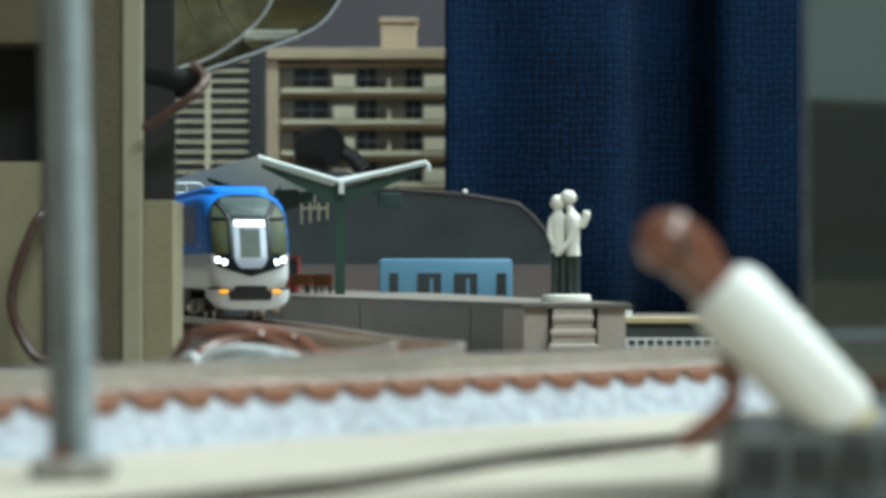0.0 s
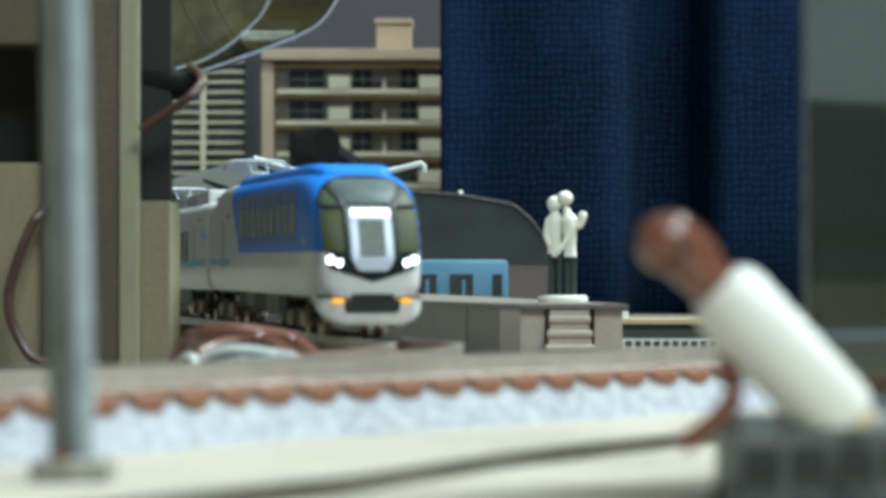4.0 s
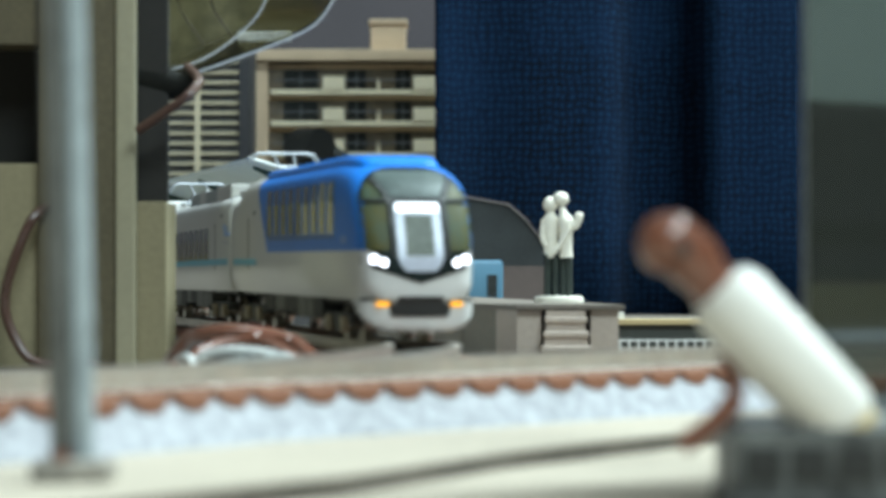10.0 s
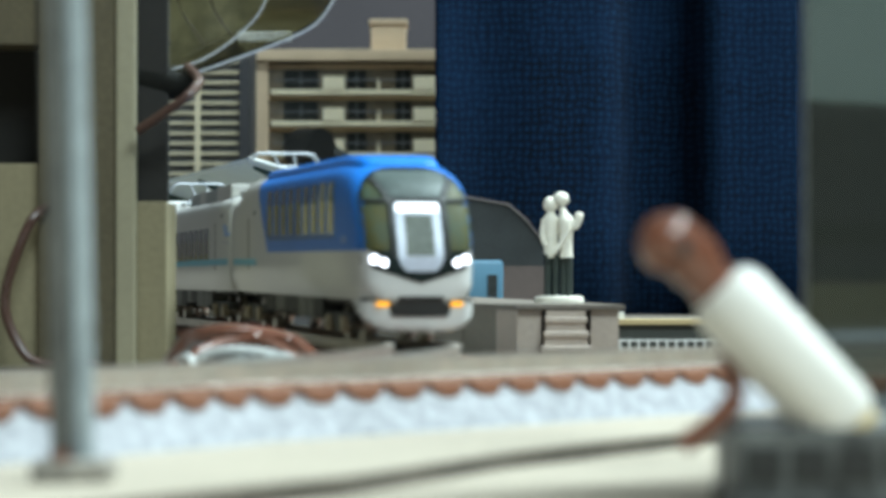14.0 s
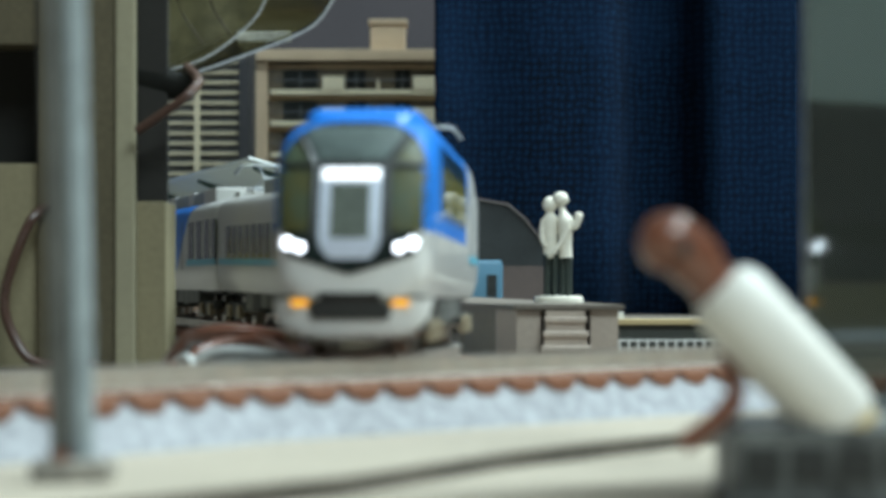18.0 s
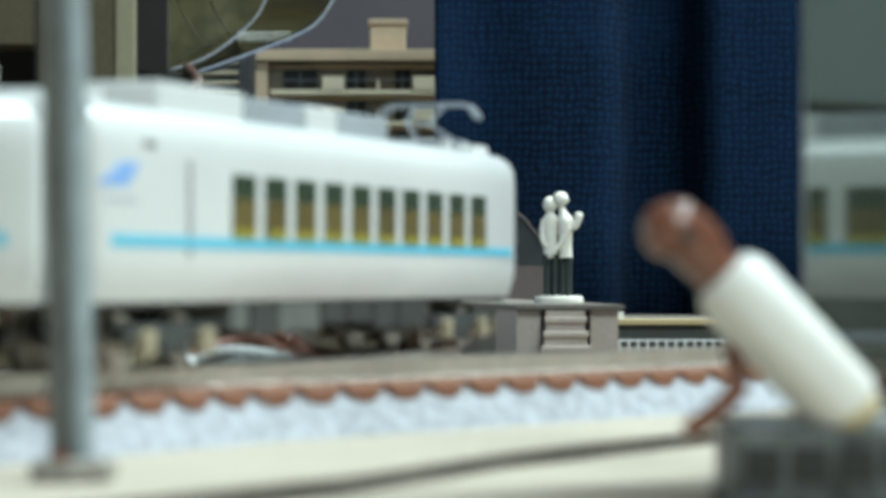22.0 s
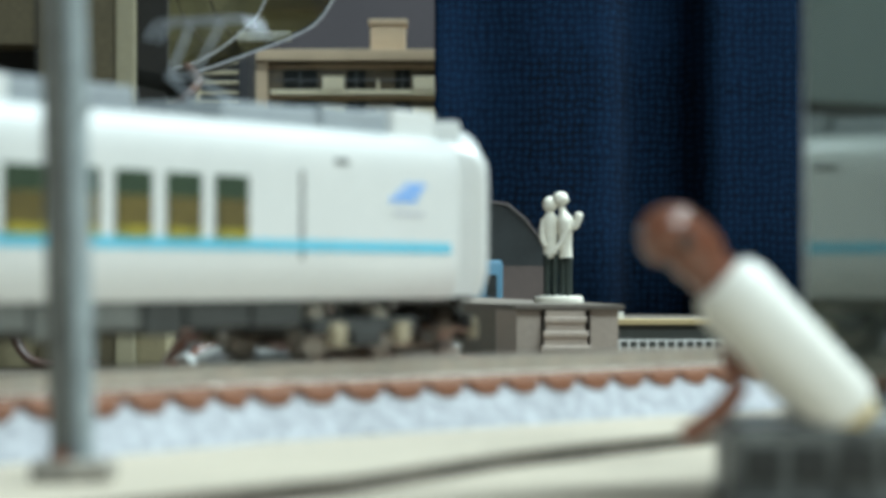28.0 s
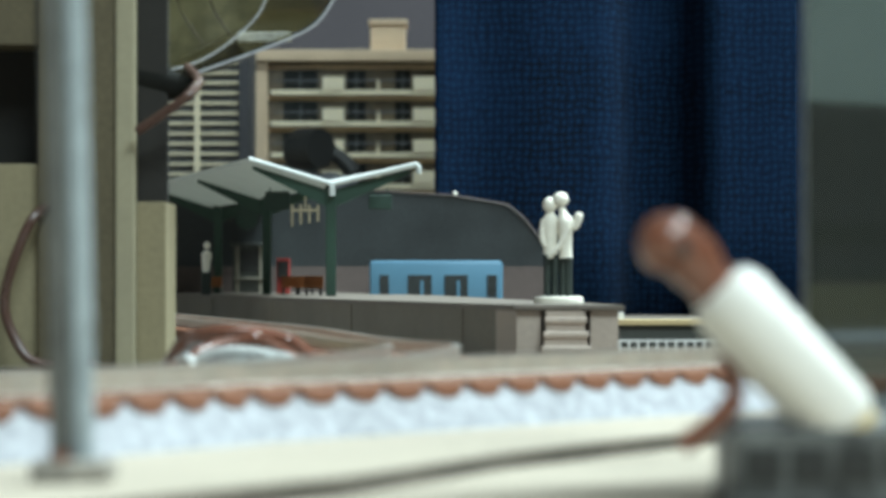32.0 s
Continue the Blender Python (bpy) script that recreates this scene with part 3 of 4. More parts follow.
part("corner_pier", box(B(), -73.6, -58.9, -2, 26, GROUND, 130, 0.5), BEIGE_BROWN, tw, "brown corner pier")
part("corner_strip", box(B(), -58.9, -55.2, -3, 26, GROUND, 130, 0.5), BEIGE_PALE, tw, "paler corner strip")
part("return_wall", box(B(), -55.2, -49.6, 0, 20, GROUND, 29.4, 0.3), BEIGE, tw)
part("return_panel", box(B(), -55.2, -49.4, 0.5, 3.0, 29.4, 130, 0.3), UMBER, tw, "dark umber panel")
wr = thing("hanging_wire", "brown sleeved wire looping down the beige wall", "wire", (0, 548, 0))
part("sleeve", tube(B(), smooth_path([(-73, 7, 28.5), (-75.6, 1, 27.4), (-78.5, -1, 22), (-81.5, -2, 11), (-79, -3, 3.0), (-74.5, -4, -0.9), (-64, -4, -1.1)]), 0.95, 8), WIRE_DARK, wr, smooth=True)

# ---- clear plastic cover overhead: a curved sheet between two bright rims ----
dome = thing("clear_plastic_cover", "clear amber plastic cover with bright rims above the track", "cover", (0, 569, 0))
RIM_A = [(-16.5, 0, 80), (-19, 0, 74), (-21.4, 0, 68.8), (-24.4, 0, 64.6), (-29, 0, 61.8), (-38.7, 0, 58), (-49.6, 0, 54.2)]
RIM_B = [(-29, 29, 80), (-32.5, 29, 74), (-35.5, 29, 71.6), (-38.5, 29, 66.8), (-42, 29, 64.8), (-49, 29, 61.4), (-56, 29, 57.6)]
RIM_C = [(-62, 36, 86), (-62, 36, 82), (-62, 36, 78), (-62, 36, 73), (-62, 36, 69), (-62, 36, 65), (-62, 36, 60)]


def curved_sheet(a, b, thick):
    """A sheet with thickness between two curves."""
    bm = B()
    pa, pb = smooth_path(a), smooth_path(b)
    rings = []
    for p, q in zip(pa, pb):
        rings.append([p, q, q + Vector((-thick * 0.5, 0, thick)), p + Vector((-thick * 0.5, 0, thick))])
    return loft(bm, rings)


part("clear_side", curved_sheet(RIM_A, RIM_B, 0.6), AMBERGLASS, dome, smooth=True)
part("rim", tube(B(), smooth_path(RIM_A), 0.26, 8), SILVER, dome, "bright moulded rim", smooth=True)
part("rim", tube(B(), smooth_path(RIM_B), 0.3, 8), SILVER, dome, "bright moulded rim", smooth=True)
part("brown_liner", curved_sheet(RIM_B, RIM_C, 1.2), AMBER_DARK, dome, "brown translucent liner", smooth=True)
part("moulded_tab", box(B(), -40.0, -29.4, 1.5, 2.4, 61.0, 62.9, 0.3), TAB, dome, "pale frosted tab")
INNER = [(-34.0, -1.0, 70.0), (-35.0, -1.0, 67.4), (-36.6, -1.0, 65.0), (-40.1, -1.0, 61.6), (-44.2, -1.0, 58.6), (-48.2, -1.0, 56.6), (-52.5, -1.0, 55.4)]
part("inner_rim", tube(B(), smooth_path(INNER), 0.2, 8), SILVER, dome, "bright inner moulded rim", smooth=True)
low = [(-53.0, 55.3), (-46.6, 57.0), (-40.4, 61.0), (-37.6, 58.4), (-42.6, 56.0), (-48.6, 54.4)]
part("dark_lip", loft(B(), [[(x, y, z) for x, z in low] for y in (3.0, 4.2)]), LIP, dome, "dark brown moulded lip")
for k in range(3):
    x = -59.0 + 6.5 * k
    part("moulded_rib", tube(B(), smooth_path([(x, 2.0, 72.0), (x + 1.5, 2.0, 67.0), (x + 4.5, 2.0, 62.5), (x + 6.0, 2.0, 60.4)]), 0.28, 6), LIP, dome, smooth=True)
rod = thing("black_bracket", "black bracket with a brown wire under the cover", "bracket", (0, 546, 0))
part("arm", tube(B(), [(-64, 14, 56), (-56, 12, 52.6), (-49.5, 10, 51.2), (-46.5, 8, 52.5)], [4.2, 4.0, 2.4, 1.4], 12), MATTE, rod, smooth=True)
part("brown_wire", tube(B(), smooth_path([(-57, 2, 42.5), (-52, 0, 45.6), (-47.2, -1, 49), (-45.8, 4, 52.0), (-48.5, 10, 55)]), 0.9, 8), WIRE_DARK, rod, "brown wire", smooth=True)

# ---- wires on the board inside the bend ----
for pts, r, m, nm, lb in (
        ([(-44, 455, -1), (-40, 435, 3.5), (-36, 427, 6.6), (-29, 424, 7.2), (-22, 429, 5.6), (-17, 416, 2.0)], 1.0, WIRE, "brown_wire", "brown sleeved wire lying on the board"),
        ([(-42, 439, -1), (-39, 423, 2.2), (-36, 419, 0.5), (-35, 421, 4.2), (-27, 423, 6.0), (-20, 410, 3.2)], 0.9, WIRE, "brown_wire", "brown sleeved wire lying on the board"),
        ([(-40, 431, -1.2), (-38.6, 424, 2.6), (-36.0, 418, 3.4), (-34.5, 411, 0.6), (-33, 406, -1.2)], 0.6, WIRE_WHITE, "white_wire", "white wire on the board"),
        ([(-36, 418, 3.0), (-30, 414, 4.8), (-20, 410, 3.4), (-15, 405, 1.0)], 0.6, WIRE_WHITE, "white_wire", "thin white wire on the board")):
    tagged(part(nm, tube(B(), smooth_path(pts), r, 8), m, None, smooth=True), lb, "wire", "wires")
bm = B()
bmesh.ops.create_grid(bm, x_segments=22, y_segments=16, size=0.5)
for v in bm.verts:
    v.co = Vector((v.co.x * 34 * MM, v.co.y * 19.5 * MM, (5.2 * (1 - 0.35 * v.co.x) * (1 - (2 * v.co.x) ** 4) * (1 - (2 * v.co.y) ** 4) + 2.0 * abs(noise.noise(v.co * 5.0))) * MM))
ob = part("crumpled_paper", bm, PAPER, None, smooth=True)
ob.matrix_basis = pose(-19.5 * MM, 408 * MM, GROUND * MM, 0, 0, 8)
md = ob.modifiers.new("thickness", "SOLIDIFY")
md.thickness = 0.0002
tagged(ob, "crumpled pale teal paper on the board", "paper")

# ---- pine strip and white lattice past the platform ----
ps = thing("pine_strip", "pale pine strip on a grey block behind the platform", "wood strip", (0, 731, 0))
part("strip", box(B(), 40, 90, 0, 8, 3.5, 4.9, 0.2), OCHRE, ps)
part("support", box(B(), 42, 88, 1.5, 7, GROUND, 3.5), KIOSK, ps, "grey support block")
lat = thing("white_lattice_girder", "small white lattice girder on the board", "girder", (37, 626, GROUND))
for z in (0.0, 3.5):
    part("rail_bar", box(B(), 0, 24, 0, 1.5, z, z + 0.45), WIRE_WHITE, lat)
for k in range(12):
    part("lattice_bar", box(B(), 0.4 + 2 * k, 0.9 + 2 * k, 0.1, 1.4, 0.45, 3.5), WIRE_WHITE, lat)
ob = part("white_clip", prism(B(), [(-2.0, 0), (3.6, 1.5), (-2.0, 4)], 0, 1.9), WIRE_WHITE, None)
ob.location = (0.0415, 0.7313, 0.0049)
tagged(ob, "small white plastic offcut on the strip", "offcut")

# ---- foreground: mast, tube connector, black block, dark pane ----
mast = thing("grey_mast", "grey metal mast on a square base", "mast", (-30.2, 241.3, GROUND))
part("shaft", tube(B(), [(-1.1, 0, 1.5), (-1.9, 0, 36), (-2.7, 0, 70)], 0.95, 14), MAST_DARK, mast, "dark grey shaft", smooth=True)
part("side_tube", tube(B(), [(0.72, 0, 1.5), (-0.08, 0, 36), (-0.88, 0, 70)], 0.98, 16), MAST_PALE, mast, "pale blue-grey tube beside the shaft", smooth=True)
for z in (12, 30, 48):
    part("clamp", box(B(), -2.0 - 0.0235 * z, 1.8 - 0.0235 * z, -0.4, 1.2, z, z + 1.2, 0.2), MAST_DARK, mast)
part("base_plate", box(B(), -3.4, 3.2, -2.8, 2.8, 0, 1.9, 0.5), MAST_BASE, mast, "dusty brown-grey base plate")
part("bolt", tube(B(), [(-0.9, -2.0, 1.8), (-0.9, -2.0, 2.7)], 0.7, 8), WIRE, mast, "rusty bolt")
blk = thing("black_terminal_block", "black plastic terminal block on the board", "terminal block", (34, 240.5, FRONT))
part("body", box(B(), -11, 4.4, -8, 8, 0, 6.4, 0.4), BLOCK, blk)
part("top_plate", box(B(), -10, 4.2, -6, 7, 6.4, 7.0, 0.2), POLE, blk, "grey top plate")
for k in range(4):
    part("terminal_slot", box(B(), -10.2 + 3.7 * k, -7.2 + 3.7 * k, -8.25, -7.6, 2.2, 5.0, 0.2), BLACK, blk, "dark terminal slot")
part("lower_flange", box(B(), -11.4, 4.6, -9.2, 8.4, 0, 0.9, 0.3), BLOCK, blk)
for k in range(2):
    part("screw", tube(B(), [(-6 + 6 * k, -3, 6.9), (-6 + 6 * k, -3, 7.5)], 1.2, 10), STEEL, blk)

stub = thing("wire_connector", "white plastic tube with a bent brown wire end", "connector", (31.5, 235.7, 4.2))
part("white_tube", tube(B(), [(0.9, 0, -1.0), (0.2, 0, -0.2), (-8.2, 0, 8.8), (-9.0, 0, 9.6), (-9.4, 0, 10.0)], [2.75, 3.25, 3.35, 3.0, 2.4], 28), TUBE, stub, "glossy white plastic tube", smooth=True)
part("tube_mouth", tube(B(), [(0.6, 0, -0.9), (1.5, 0, -1.9)], [2.8, 2.5], 20), OCHRE, stub, "tan inner end of the tube", smooth=True)
part("brown_end", tube(B(), smooth_path([(-8.8, 0, 9.2), (-10.6, 0, 11.3), (-12.2, -0.3, 13.2), (-13.6, -0.5, 13.4), (-14.9, -0.4, 11.6)]), [2.0] * 6 + [2.3] * 6 + [2.6] * 4 + [2.4, 2.1, 1.7, 1.2, 0.5], 16), WIRE, stub, "glossy brown bent sleeve end", smooth=True)
part("eyelet", ball(B(), (-12.4, -2.4, 13.2), 0.75), BLACK, stub)
part("brown_lead", tube(B(), smooth_path([(-8.2, 1, 8.0), (-8.4, 0, 3.5), (-8.0, -0.5, 1.5), (-9.6, -0.8, -0.6), (-12.4, -1, -2.6)]), 0.85, 8), WIRE, stub, "brown lead wire", smooth=True)

TINTED = mat("dark_tinted_pane", (0.185, 0.215, 0.20), 0.05, metal=0.66, var=0.05, patch=30.0)
pane = thing("tinted_pane", "dark tinted reflective pane standing upright", "glass pane")
pane.matrix_basis = pose(34.3 * MM, 279.5 * MM, FRONT * MM, 0, 0, -72.6)
part("sheet", box(B(), 0.5, 28, 0, 1.2, 1.0, 84, 0.15), TINTED, pane, "tinted reflective sheet")
part("edge_strip", box(B(), 0, 0.5, -0.1, 1.3, 0.0, 84, 0.1), POLE, pane, "grey edge strip")
part("foot", box(B(), 0.5, 28, -0.8, 2.0, 0.0, 1.0, 0.2), BLACK, pane, "black foot rail")

PALE_PRINT = mat("white_print", (0.97, 0.98, 0.97), 0.5, var=0.03)
REFLECTED = mat("grey_green_reflected_panel", (0.60, 0.69, 0.67), 0.6, var=0.12, patch=12.0)
# unseen panel with rails and pale bars, added for the pane to reflect
board = thing("unseen_reflected_panel", "unseen grey-green panel with pale marks, added for the pane's reflection", "signboard", (-188, 543, GROUND))
part("panel", box(B(), -62, 62, 0, 4, 55, 140, 0.6), REFLECTED, board)
part("lower_rail", box(B(), -62, 62, 0.5, 3.5, 24, 29), UMBER, board, "dark lower rail")
part("skirting", box(B(), -62, 62, 0.5, 3.5, 6, 16), BEIGE, board, "beige skirting rail")
for x in (-60, 58):
    part("post", box(B(), x, x + 2.5, 1, 3, 0, 55), POLE, board)
for k in range(20):
    w, h = ((1.5, 9.5), (1.4, 8.5), (1.7, 6.5), (1.4, 9.0))[k % 4]
    part("pale_bar", box(B(), -2 + 3.1 * k, -2 + 3.1 * k + w, -0.3, 0.1, 73 - h, 73), PALE_PRINT, board)

# ---- the train: six cars; local x ahead, y to the left, z up from the rail head ----
LEN_END, LEN_MID, BOGIE = 145.0, 134.0, 46.0


def half_width(z, w, zb, zt, under=0.10, square=9.0):
    """The body's half width at height z; square: how tight the roof's shoulder turns."""
    zc = zb + (zt - zb) * 0.45
    if z >= zc:
        q = min(1.0, (z - zc) / (zt - zc))
        return w * (1 - q ** square) ** 0.42
    q = min(1.0, (zc - z) / (zc - zb))
    return w * (1 - under * q ** (6 if under < 0.2 else 2.6))


def section(x, w, zb, zt, under=0.10, n=15, square=9.0):
    left = []
    for k in range(n):
        q = k / (n - 1)
        z = zb + (zt - zb) * (1 - (1 - q) ** 2.0)
        left.append((z, half_width(z, w, zb, zt, under, square)))
    ring = [(x, y, z) for z, y in left if y > 0.02]
    ring.append((x, 0.0, zt))
    ring += [(x, -y, z) for z, y in reversed(left) if y > 0.02]
    return ring


def cut(bm, co, no):
    """Keep the side that the normal does not point to."""
    geom = bm.verts[:] + bm.edges[:] + bm.faces[:]
    bmesh.ops.bisect_plane(bm, geom=geom, plane_co=[c * MM for c in co], plane_no=no, clear_outer=True)
    return bm


def side_panel(x0, x1, z0, z1, shape, out=0.10, thick=0.25, lean=0.0, sides=(1, -1), rear=1.0):
    """Thin panels that follow the body side; one bmesh for each side."""
    made = []
    for e in sides:
        bm = B()
        rings = []
        for k in range(6):
            z = z0 + (z1 - z0) * k / 5
            y = half_width(z, *shape)
            dx = lean * (z - z0)
            rings.append([(x0 + dx * rear, e * (y + out), z), (x1 + dx, e * (y + out), z), (x1 + dx, e * (y + out - thick), z), (x0 + dx * rear, e * (y + out - thick), z)])
        made.append(loft(bm, rings))
    return made


def window(car, xc, w, z0, z1, shape, seat=None, seat_top=0.6, lean=0.0, wide=0.41, base=None):
    for bm in side_panel(xc - w / 2, xc + w / 2, z0, z1, shape, 0.10, 0.3, lean):
        win = part("window", bm, DARKGLASS, car)
        if seat:
            e = 1 if bm_side(win) else -1
            bm2 = side_panel(xc - w * wide, xc + w * wide, z0 + 0.15, z0 + (z1 - z0) * seat_top, shape, 0.16, 0.2, lean, (e,))[0]
            part("seat", bm2, seat, win)
        if base:
            bm2 = side_panel(xc - w * 0.46, xc + w * 0.46, z0 + 0.05, z0 + (z1 - z0) * 0.14, shape, 0.2, 0.2, lean, (1 if bm_side(win) else -1,))[0]
            part("seat_base", bm2, base, win, "yellow seat base")


def bm_side(ob):
    return ob.data.vertices[0].co.y > 0


def stripe(car, x0, x1, z0, z1, shape, m, name="stripe", lean=0.0, label="", rear=1.0):
    for bm in side_panel(x0, x1, z0, z1, shape, 0.06, 0.2, lean, rear=rear):
        part(name, bm, m, car, label)


def wheelset(bogie, x):
    bm = B()
    for e in (-1, 1):
        tube(bm, [(0, e * 3.9, 0), (0, e * 4.2, 0), (0, e * 4.25, 0), (0, e * 5.6, 0)], [3.4, 3.4, 2.9, 2.85], 18)
    tube(bm, [(0, -8.4, 0), (0, 8.4, 0)], 0.55, 8)
    return part("wheelset", bm, STEEL, bogie, "steel wheelset", smooth=True, loc=(x, 0, 2.9))


def bogie(car, x):
    bm = B()
    box(bm, -9.5, 9.5, -3, 3, 3.6, 5.0)
    for e in (-1, 1):
        box(bm, -11.5, 11.5, e * 7.2 - 0.9, e * 7.2 + 0.9, 2.8, 4.6, 0.3)
        box(bm, -3.2, 3.2, e * 7.4 - 0.9, e * 7.4 + 0.9, 1.4, 3.6, 0.3)
    b = part("bogie", bm, UNDER, car, "dark bogie frame", loc=(x, 0, RAIL_Z - CAR_Z))
    for wx in (-7.2, 7.2):
        wheelset(b, wx)
        for e in (-1, 1):
            bm = box(B(), wx - 1.3, wx + 1.3, e * 8.3 - 0.7, e * 8.3 + 0.7, 1.5, 4.1, 0.3)
            part("axle_box", bm, BRASS, b, "tarnished brass-coloured axle box")
    return b


def underfloor(car, x0, x1, rng):
    x = x0
    while x < x1 - 4:
        w = rng.uniform(7, 14)
        w = min(w, x1 - x)
        z = rng.uniform(1.7, 2.8)
        for e in (-1, 1):
            bm = box(B(), x + 0.4, x + w - 0.4, e * 4.9 - 3.4, e * 4.9 + 3.4, z, 5.6, 0.3)
            part("equipment_box", bm, UNDER_MID if rng.random() < 0.6 else UNDER, car)
        x += w
    part("underframe", box(B(), x0 - 34, x1 + 34, -7.6, 7.6, 5.0, 6.0), UNDER, car)


def pantograph(car, x, z, flip=1, up=1.0):
    """Folded or half-raised collector with a transverse bow."""
    ring = [(x - 5, -3.6, z + 0.6), (x + 5, -3.6, z + 0.6), (x + 5, 3.6, z + 0.6), (x - 5, 3.6, z + 0.6), (x - 5, -3.6, z + 0.6)]
    p = part("pantograph", tube(B(), ring, 0.28, 6), PANTO, car, "bare metal pantograph")
    top, knee = z + 4.4 * up + 1.0, z + 1.6 + 1.1 * up
    for e in (-1, 1):
        part("lower_arm", tube(B(), [(x - 3.5 * flip, e * 2.4, z + 0.8), (x + 4.6 * flip, e * 1.6, knee)], 0.24, 6), PANTO, p)
        part("upper_arm", tube(B(), [(x + 4.6 * flip, e * 1.6, knee), (x, e * 2.0, top - 0.3)], 0.22, 6), PANTO, p)
    part("knuckle_bar", tube(B(), [(x + 4.6 * flip, -1.9, knee), (x + 4.6 * flip, 1.9, knee)], 0.24, 6), PANTO, p)
    for dx in (-1.1, 1.1):
        bm = tube(B(), smooth_path([(x + dx, -7.0, top - 1.9), (x + dx, -6.2, top - 0.7), (x + dx, -4.9, top), (x + dx, 0, top), (x + dx, 4.9, top), (x + dx, 6.2, top - 0.7), (x + dx, 7.0, top - 1.9)]), 0.27, 6)
        part("contact_bow", bm, PANTO, p, "curved contact bow", smooth=True)
    for e in (-1, 1):
        for dx in (-3.6, 3.6):
            part("insulator", tube(B(), [(x + dx, e * 3.6, z - 0.6), (x + dx, e * 3.6, z + 0.5)], 0.7, 8), WHITE, p)


def roof_unit(car, x0, x1, z, h=2.2, m=None, w=6.0):
    u = part("roof_unit", box(B(), x0, x1, -w, w, z - 1.2, z + h, 0.5), m or ROOF_GREY, car, "grey roof cooling unit" if m is None else "")
    n = max(1, int((x1 - x0) / 6))
    for k in range(n):
        xa = x0 + (x1 - x0) * (k + 0.5) / n
        part("vent", tube(B(), [(xa, 0, z + h - 0.1), (xa, 0, z + h + 0.15)], min(2.2, w * 0.4), 14), UNDER_MID, u)
    return u


def car_shell(car, L, zt, pieces, w=9.35, zb=5.6):
    """Body between plain ends; pieces: (name, material, label, list of cutting planes)."""
    xs = [-L / 2, -L / 2 + 0.3, -L / 2 + 0.9, -L / 2 + 2.0, -L / 4, 0, L / 4, L / 2 - 2.0, L / 2 - 0.9, L / 2 - 0.3, L / 2]
    ins = [1.5, 0.9, 0.35, 0, 0, 0, 0, 0, 0.35, 0.9, 1.5]
    for name, m, label, planes in pieces:
        bm = loft(B(), [section(x, w - i, zb, zt - i * 0.7) for x, i in zip(xs, ins)])
        for co, no in planes:
            cut(bm, co, no)
        part(name, bm, m, car, label, smooth=True)


def gangway(car, x, e):
    part("gangway", box(B(), min(x, x + e * 0.8), max(x, x + e * 0.8), -4.2, 4.2, 6.5, 21.5, 0.4), UNDER_MID, car, "grey rubber gangway")


def door(car, x, z0, z1, shape):
    stripe(car, x - 0.35, x + 0.35, z0, z1, shape, DOORLINE, "door_recess")


def new_car(name, label):
    return thing(name, label, "train car", group="cars of the express train")


def middle_car(mirror, nwin, x_first, pitch, name, label, doorx, logox, pantox, acs, rng, seat):
    """White car with one window band; positions are mm from the rear end."""
    car = new_car(name, label)
    L = LEN_MID

    def P(d):
        return -L / 2 + d

    zt = 25.3
    shape = (9.35, 5.6, zt)
    car_shell(car, L, zt, [("body", WHITE, "white glossy body shell", [])])
    stripe(car, P(3.5), P(L - 3.5), 10.9, 12.1, shape, CYAN, label="cyan waist stripe")
    for k in range(nwin):
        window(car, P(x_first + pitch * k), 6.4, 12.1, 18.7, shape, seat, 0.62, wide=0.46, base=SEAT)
    door(car, P(doorx), 10.0, 19.6, shape)
    stripe(car, P(doorx + 8.2 if not mirror else doorx - 10.0), P(doorx + 11.0 if not mirror else doorx - 7.0), 20.6, 21.2, shape, DOORLINE, "marker_lamp")
    for k in range(3):
        stripe(car, P(logox + 2.2 - 1.0 * k), P(logox + 8.4 - 1.7 * k), 16.7 + 0.8 * k, 17.35 + 0.8 * k, shape, LOGO_BLUE, "emblem_bar", -1.2)
    stripe(car, P(logox), P(logox + 7.0), 15.2, 15.6, shape, LOGO_GREY, "print_bar")
    for x0, x1, m, h in acs:
        roof_unit(car, P(x0), P(x1), zt, h, m, 6.0 if m is None else 6.15)
    roof_unit(car, P(3), P(9), zt - 0.6, 1.2, WHITE)
    roof_unit(car, P(L - 9), P(L - 3), zt - 0.6, 1.2, WHITE)
    if pantox is not None:
        pantograph(car, P(pantox), zt + 0.4, 1, 2.1 if mirror else 1.0)
    for e in (-1, 1):
        bogie(car, e * BOGIE)
        gangway(car, e * L / 2, e)
    underfloor(car, -32, 32, rng)
    return car


